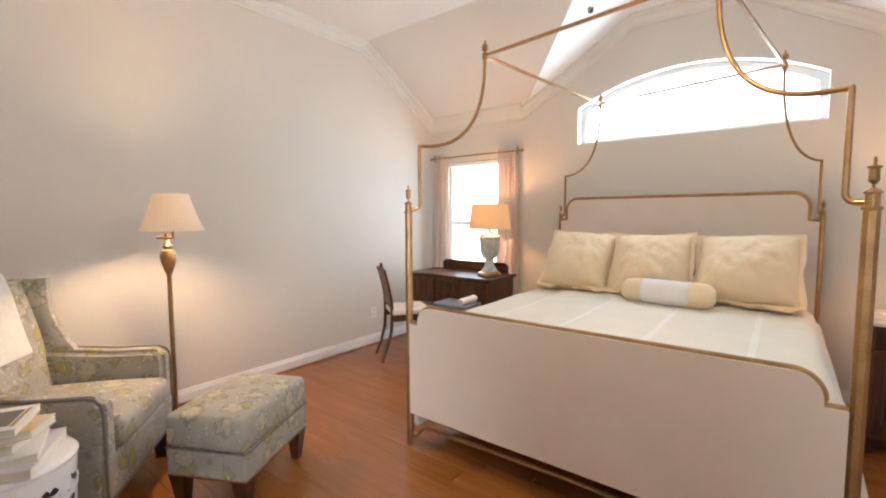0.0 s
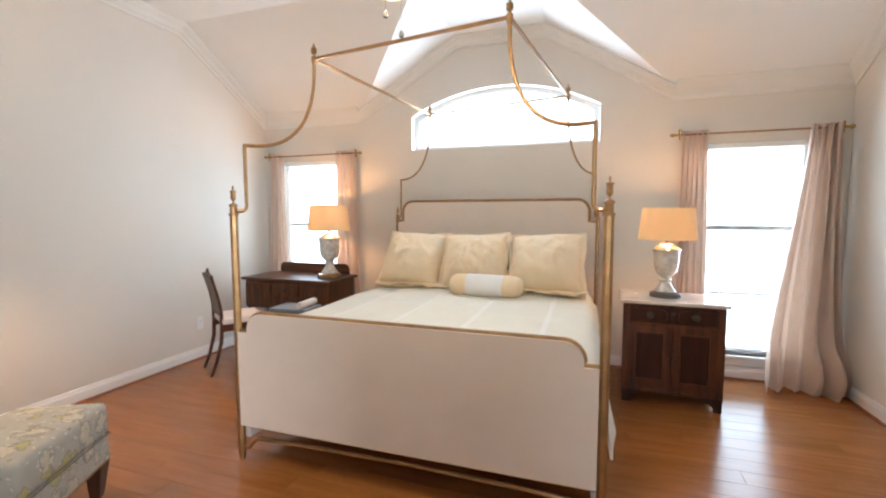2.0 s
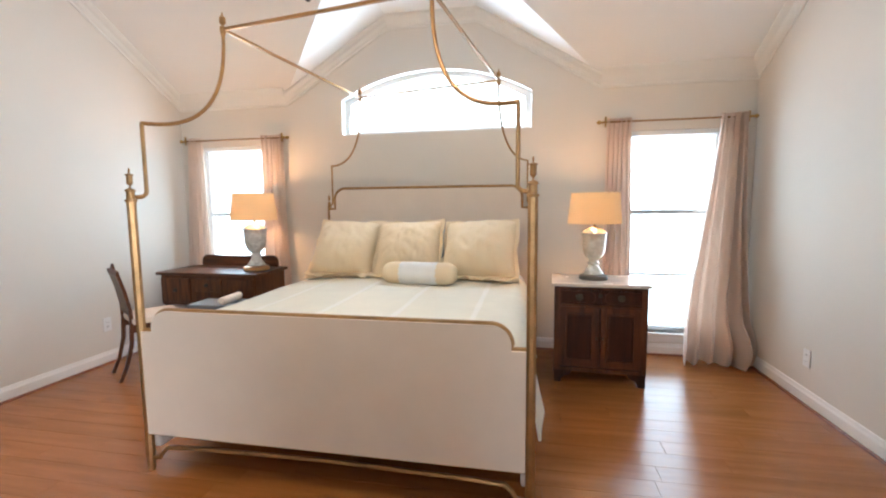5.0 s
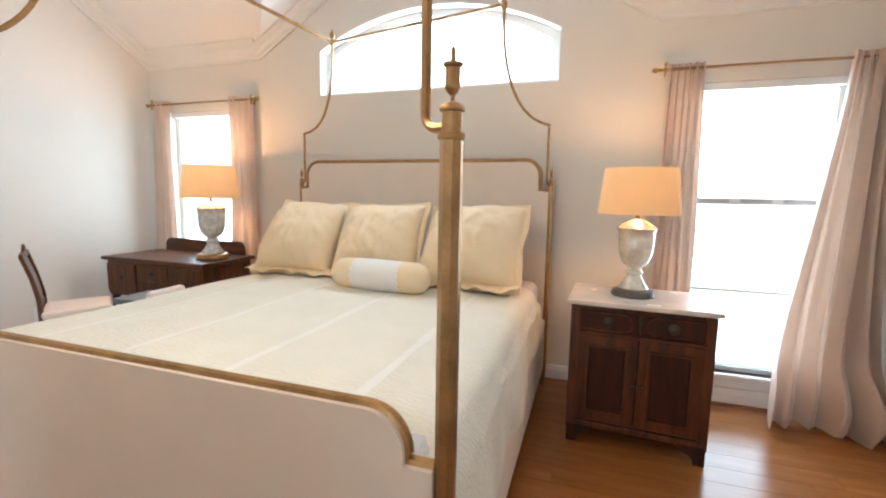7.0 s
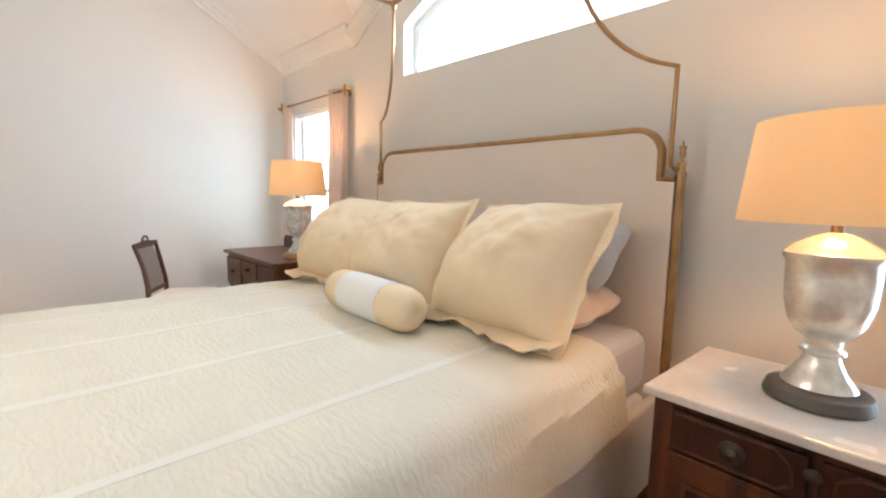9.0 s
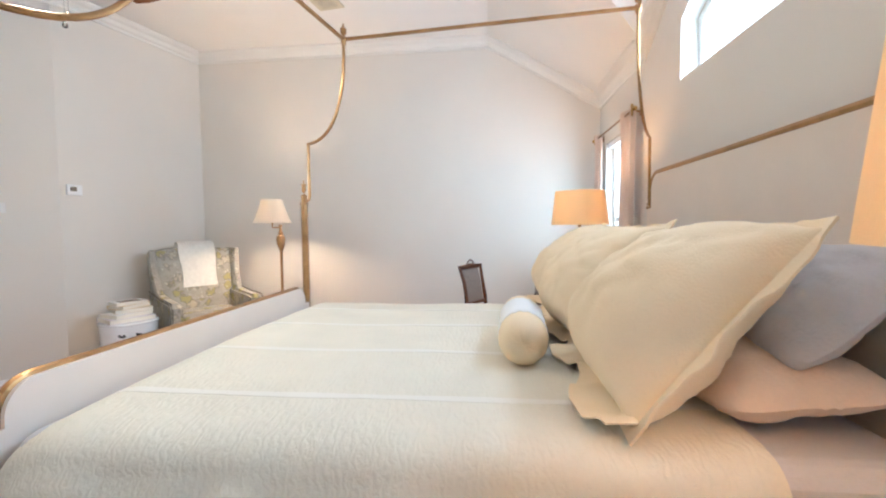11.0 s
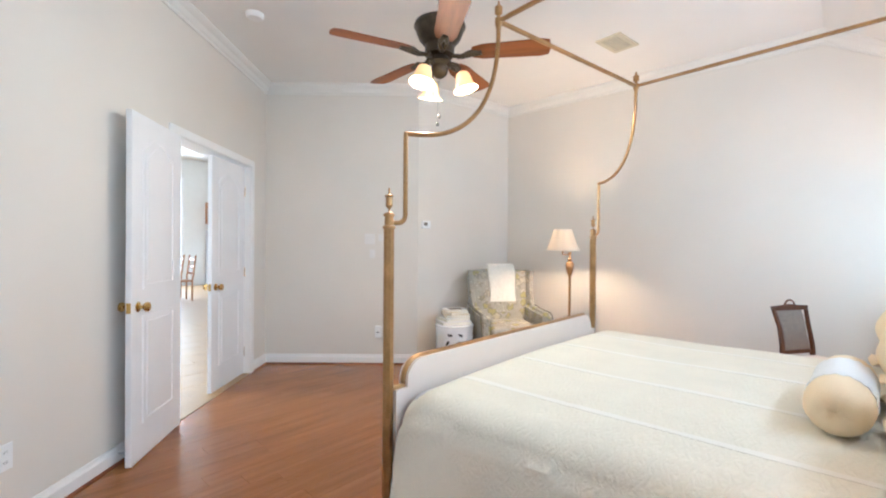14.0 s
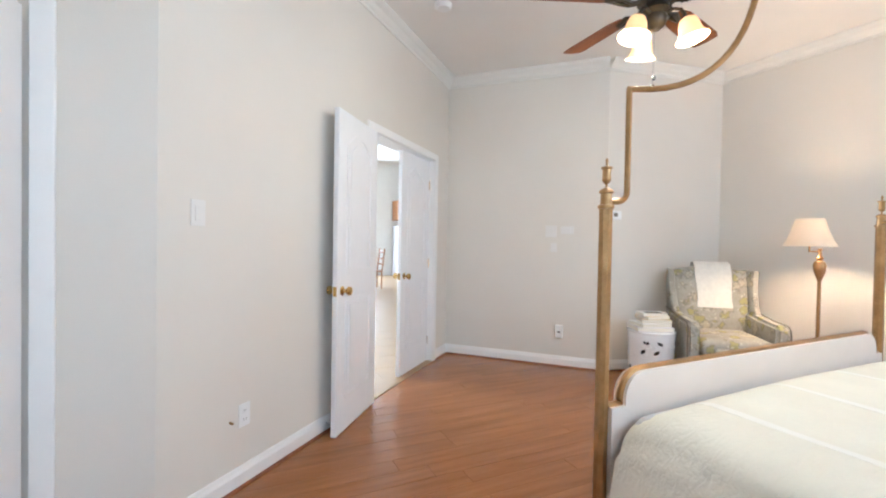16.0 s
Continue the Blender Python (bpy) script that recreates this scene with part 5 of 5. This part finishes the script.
def outlet(m, label, gadget=False):
    o = thing("wall_outlet", label, "outlet", m, "wall outlets")
    part("plate", box(-0.036, 0.036, 0, 0.006, -0.058, 0.058, 0.002), M_PLASTIC, o)
    for z in (-0.022, 0.022):
        part("socket", box(-0.016, 0.016, 0.006, 0.008, z - 0.014, z + 0.014, 0.001), M_PLASTIC, o)
        for x in (-0.006, 0.006):
            part("slot", box(x - 0.0012, x + 0.0012, 0.0078, 0.0084, z - 0.005, z + 0.006), M_DARK, o)
    if gadget:
        part("plug_in_unit", box(-0.036, 0.036, 0.006, 0.044, -0.060, 0.070, 0.008), M_PLASTIC, o, "white plug-in unit")
        part("sensor_window", box(-0.012, 0.012, 0.044, 0.045, -0.005, 0.010), M_DARK, o)


def switch(m, label, w=0.072, h=0.116):
    o = thing("light_switch", label, "light switch", m, "light switches")
    part("plate", box(-w / 2, w / 2, 0, 0.006, -h / 2, h / 2, 0.002), M_PLATE, o)
    part("rocker", box(-w / 4, w / 4, 0.006, 0.010, -h / 3.4, h / 3.4, 0.002), M_PLATE, o)


outlet(pose(XL, -0.98, 0.335, 0, 0, -90), "white wall outlet behind the desk chair")
outlet(pose(XR, -0.85, 0.305, 0, 0, 90), "white wall outlet beside the tall curtain")
outlet(wall_frame(CORNER_B, CORNER_S, 2.888, 0.355), "white wall outlet near the open door")
outlet(wall_frame(CORNER_C, CORNER_B, 0.428, 0.35), "white wall outlet with a plug-in unit", True)
switch(wall_frame(CORNER_B, CORNER_S, 3.162, 1.35), "white rocker light switch")
switch(wall_frame(CORNER_C, CORNER_B, 0.53, 1.367), "white double light switch plate", 0.11)
switch(wall_frame(CORNER_C, CORNER_B, 0.37, 1.38), "pale rectangular wall control", 0.13, 0.075)
switch(wall_frame(CORNER_C, CORNER_B, 0.50, 1.205), "small white wall plate", 0.06, 0.09)
th = thing("thermostat", "small white thermostat with a grey display", "thermostat", wall_frame(CORNER_L, CORNER_C, 1.25, 1.53))
part("case", box(-0.055, 0.055, 0, 0.024, -0.042, 0.042, 0.006), M_PLASTIC, th)
part("display", box(-0.012, 0.034, 0.024, 0.0255, -0.012, 0.024), M_PIPING, th)
cbl = thing("cable_stub", "short dark cable stub poking from the wall", "cable", wall_frame(CORNER_B, CORNER_S, 2.975, 0.345))
part("plug", tube([(0, 0, 0), (0, 0.02, -0.004)], 0.006, 8), M_ANTBRASS, cbl)

# storage box in front of the desk
bag = thing("storage_box", "blue-grey storage box with a white paper roll on top", "box", pose(-1.60, -0.86, 0.0, 0, 0, 4))
part("body", box(-0.19, 0.15, -0.13, 0.13, 0.0, 0.50, 0.012), M_GREY, bag)
part("lid", box(-0.20, 0.16, -0.14, 0.14, 0.501, 0.54, 0.008), M_BLUEGREY, bag, "blue-grey lid")
roll = lathe([(0, -0.13), (0.026, -0.13), (0.032, -0.11), (0.032, 0.11), (0.026, 0.13), (0, 0.13)], 16)
bmesh.ops.transform(roll, matrix=pose(0.10, 0, 0.572, 90, 0, 0), verts=roll.verts)
part("paper_roll", roll, M_WHITECLOTH, bag, "white paper roll", smooth=True)

# ---- beyond the double door ----
HX0, HX1, HY = -5.0, 3.6, -16.4
structure("floor_hall", box(HX0, HX1, HY, -3.0, -0.25, -0.006), M_TILE, "grout bed of the hall floor", "floor")
tiles = bmesh.new()
for i in range(21):
    for j in range(32):
        x, y = HX0 + 0.02 + i * 0.41, HY + 0.02 + j * 0.41
        c = Vector((x + 0.2, y + 0.2))
        if (c - Vector(CORNER_B)).dot(dnorm) < 0.1 - T and (c - Vector(CORNER_C)).dot(dvec) > -6 and not (y > -4.9 and x < -0.8):
            box(x, x + 0.402, y, y + 0.402, -0.012, -0.004, bm=tiles)
tagged(part("floor_tiles", tiles, M_TILE), "square beige floor tiles of the hall", "tiles", kind="stuff")
structure("wall_hall_far", slab(rect(HX0, HX1, -0.2, 4.6), -0.15, "y", HY, [rect(-2.66, 0.9, 0.3, 3.42)]), M_HALL, "pale hall wall with a tall window", "wall")
structure("wall_hall_west", box(HX0 - 0.15, HX0, HY, -3.0, -0.2, 4.6), M_HALL, "plain pale hall wall", "wall")
structure("wall_hall_east", slab([(-2.9, -0.2), (-2.9, 4.6), (HY, 4.6), (HY, -0.2)], 0.15, "x", HX1, [[(-8.7, 0.5), (-8.7, 2.5), (-7.1, 2.5), (-7.1, 0.5)]]), M_HALL, "pale hall wall with one assumed side window", "wall")
# Unseen window, assumed from the light on the bedroom floor.
hs = tagged(thing("window_5", "plain white framed side window, unseen and assumed", "window"), kind="structure")
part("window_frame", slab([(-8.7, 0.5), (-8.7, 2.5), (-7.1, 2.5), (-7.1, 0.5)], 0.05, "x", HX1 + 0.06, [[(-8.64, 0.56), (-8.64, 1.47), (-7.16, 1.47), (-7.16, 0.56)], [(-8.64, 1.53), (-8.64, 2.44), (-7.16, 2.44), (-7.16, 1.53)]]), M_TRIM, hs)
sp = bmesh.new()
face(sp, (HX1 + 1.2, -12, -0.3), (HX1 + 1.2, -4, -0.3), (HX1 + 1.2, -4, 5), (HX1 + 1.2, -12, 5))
structure("backdrop_side", sp, M_SKYGLOW, "overexposed daylight outside the assumed side window", "backdrop")
structure("ceiling_hall", box(HX0, HX1, HY, -6.25, 4.03, 4.2), M_HALL, "white hall ceiling", "ceiling")
hc = bmesh.new()
face(hc, (HX0, -6.25, 4.03), (HX1, -6.25, 4.03), (HX1, -6.25, 3.2), (HX0, -6.25, 3.2))
structure("wall_hall_drop", hc, M_HALL, "wall above the hall entry", "wall")
hw = tagged(thing("window_4", "tall bright hall window with white bars", "window"), kind="structure")
part("window_frame", slab(rect(-2.66, 0.9, 0.3, 3.42), 0.06, "y", HY - 0.10, [rect(-2.60, -0.91, 0.36, 2.4), rect(-0.85, 0.84, 0.36, 2.4), rect(-2.60, -0.91, 2.46, 3.36), rect(-0.85, 0.84, 2.46, 3.36)]), M_TRIM, hw)
hb_ = bmesh.new()
face(hb_, (-6, HY - 2.5, -0.3), (4, HY - 2.5, -0.3), (4, HY - 2.5, 5), (-6, HY - 2.5, 5))
structure("backdrop_hall", hb_, M_SKYGLOW, "overexposed daylight outside the hall window", "backdrop")
dt = thing("dining_table", "honey oak dining table in the far room", "dining table", pose(-0.58, -12.6, 0))
part("tabletop", box(-0.55, 0.55, -0.9, 0.9, 0.72, 0.76, 0.008), M_OAK, dt)
for x in (-0.45, 0.45):
    for y in (-0.8, 0.8):
        part("leg", tube([(x, y, 0), (x, y, 0.72)], [0.028, 0.04], 8), M_OAK, dt)
dch = thing("dining_chair", "honey oak ladder-back dining chair", "chair", pose(-1.33, -12.3, 0, 0, 0, -90), group="dining chairs")
for x in (-0.2, 0.2):
    part("back_post", tube([(x, -0.2, 0), (x, -0.2, 0.45), (x, -0.27, 1.05)], 0.02, 8), M_OAK, dch)
    part("front_leg", tube([(x, 0.2, 0), (x, 0.2, 0.44)], 0.02, 8), M_OAK, dch)
part("seat", box(-0.22, 0.22, -0.21, 0.23, 0.44, 0.475, 0.01), M_OAK, dch)
for z in (0.6, 0.75, 0.92):
    part("ladder_slat", box(-0.2, 0.2, -0.25 - (z - 0.6) * 0.05, -0.235 - (z - 0.6) * 0.05, z, z + 0.06, 0.004), M_OAK, dch)
copy_thing(dch, pose(-0.53, -11.5, 0, 0, 0, 180))
copy_thing(dch, pose(-1.33, -13.1, 0, 0, 0, -90))
fr = thing("refrigerator", "stainless steel refrigerator with a black dispenser", "refrigerator", pose(-3.74, -15.98, 0))
part("body", box(-0.45, 0.45, -0.4, 0.29, 0.0, 1.78, 0.01), M_GREY, fr, "grey side casing")
for z0, z1 in ((0.08, 0.66), (0.67, 1.77)):
    part("door", box(-0.445, 0.445, 0.291, 0.35, z0, z1, 0.012), M_STEEL, fr)
part("dispenser", box(0.10, 0.30, 0.35, 0.356, 1.05, 1.38), M_DARK, fr)
part("handle", tube([(0.02, 0.39, 0.7), (0.02, 0.39, 1.6)], 0.012, 8), M_STEEL, fr)
kc = thing("kitchen_cabinet", "honey oak wall cabinet hung above the refrigerator", "cabinet", pose(-3.74, -16.09, 1.99))
part("body", box(-0.45, 0.45, -0.3, 0.3, 0, 0.7, 0.006), M_OAK, kc)
for x in (-0.23, 0.23):
    part("door", box(x - 0.215, x + 0.215, 0.3, 0.32, 0.02, 0.68, 0.006), M_OAK, kc)

th_ = box(OPEN0 + 0.005, OPEN1 - 0.005, -T - 0.02, 0.012, -0.01, 0.006, 0.004)
bmesh.ops.transform(th_, matrix=to_wall, verts=th_.verts)
structure("threshold", th_, M_TILE, "beige stone threshold strip", "threshold")

# ---- laminate floor, plank by plank ----
fs = box(XL - 0.1, XR + 0.1, -5.9, 0.1, -0.14, -0.012)
structure("floor", fs, M_JOINT, "reddish brown wood laminate plank floor", "floor")
floor_ob = bpy.data.objects["floor"]
HULL = [(XL, 0.0), (XR, 0.0), (XR, CORNER_S[1]), CORNER_B, CORNER_L]
rnd = random.Random(5)


def clip(poly):
    """Cut a convex outline to the room."""
    for a, b in zip(HULL, HULL[1:] + HULL[:1]):
        out = []
        side = lambda p: (b[0] - a[0]) * (p[1] - a[1]) - (b[1] - a[1]) * (p[0] - a[0])
        for p, q in zip(poly, poly[1:] + poly[:1]):
            sp, sq = side(p), side(q)
            if sp <= 0:
                out.append(p)
            if (sp < 0 < sq) or (sq < 0 < sp):
                t = sp / (sp - sq)
                out.append((p[0] + (q[0] - p[0]) * t, p[1] + (q[1] - p[1]) * t))
        poly = out
        if len(poly) < 3:
            return []
    return poly


PW, PL = 0.127, 1.21
rows_n = int(5.7 / PW) + 1
for r in range(rows_n):
    y1 = -r * PW
    x = XL - rnd.uniform(0, PL)
    while x < XR:
        poly = clip([(x, y1), (x + PL - 0.0016, y1), (x + PL - 0.0016, y1 - PW + 0.0016), (x, y1 - PW + 0.0016)])
        x += PL
        if not poly:
            continue
        cx_, cy_ = sum(p[0] for p in poly) / len(poly), sum(p[1] for p in poly) / len(poly)
        bm = bmesh.new()
        top = [bm.verts.new((px - cx_, py - cy_, 0)) for px, py in poly]
        low = [bm.verts.new((px - cx_, py - cy_, -0.010)) for px, py in poly]
        try:
            bm.faces.new(top)
        except ValueError:
            bm.free()
            continue
        for i in range(len(top)):
            j = (i + 1) % len(top)
            bm.faces.new((top[i], low[i], low[j], top[j]))
        o = part("plank", bm, M_FLOOR, floor_ob)
        o.location = (cx_, cy_, 0)
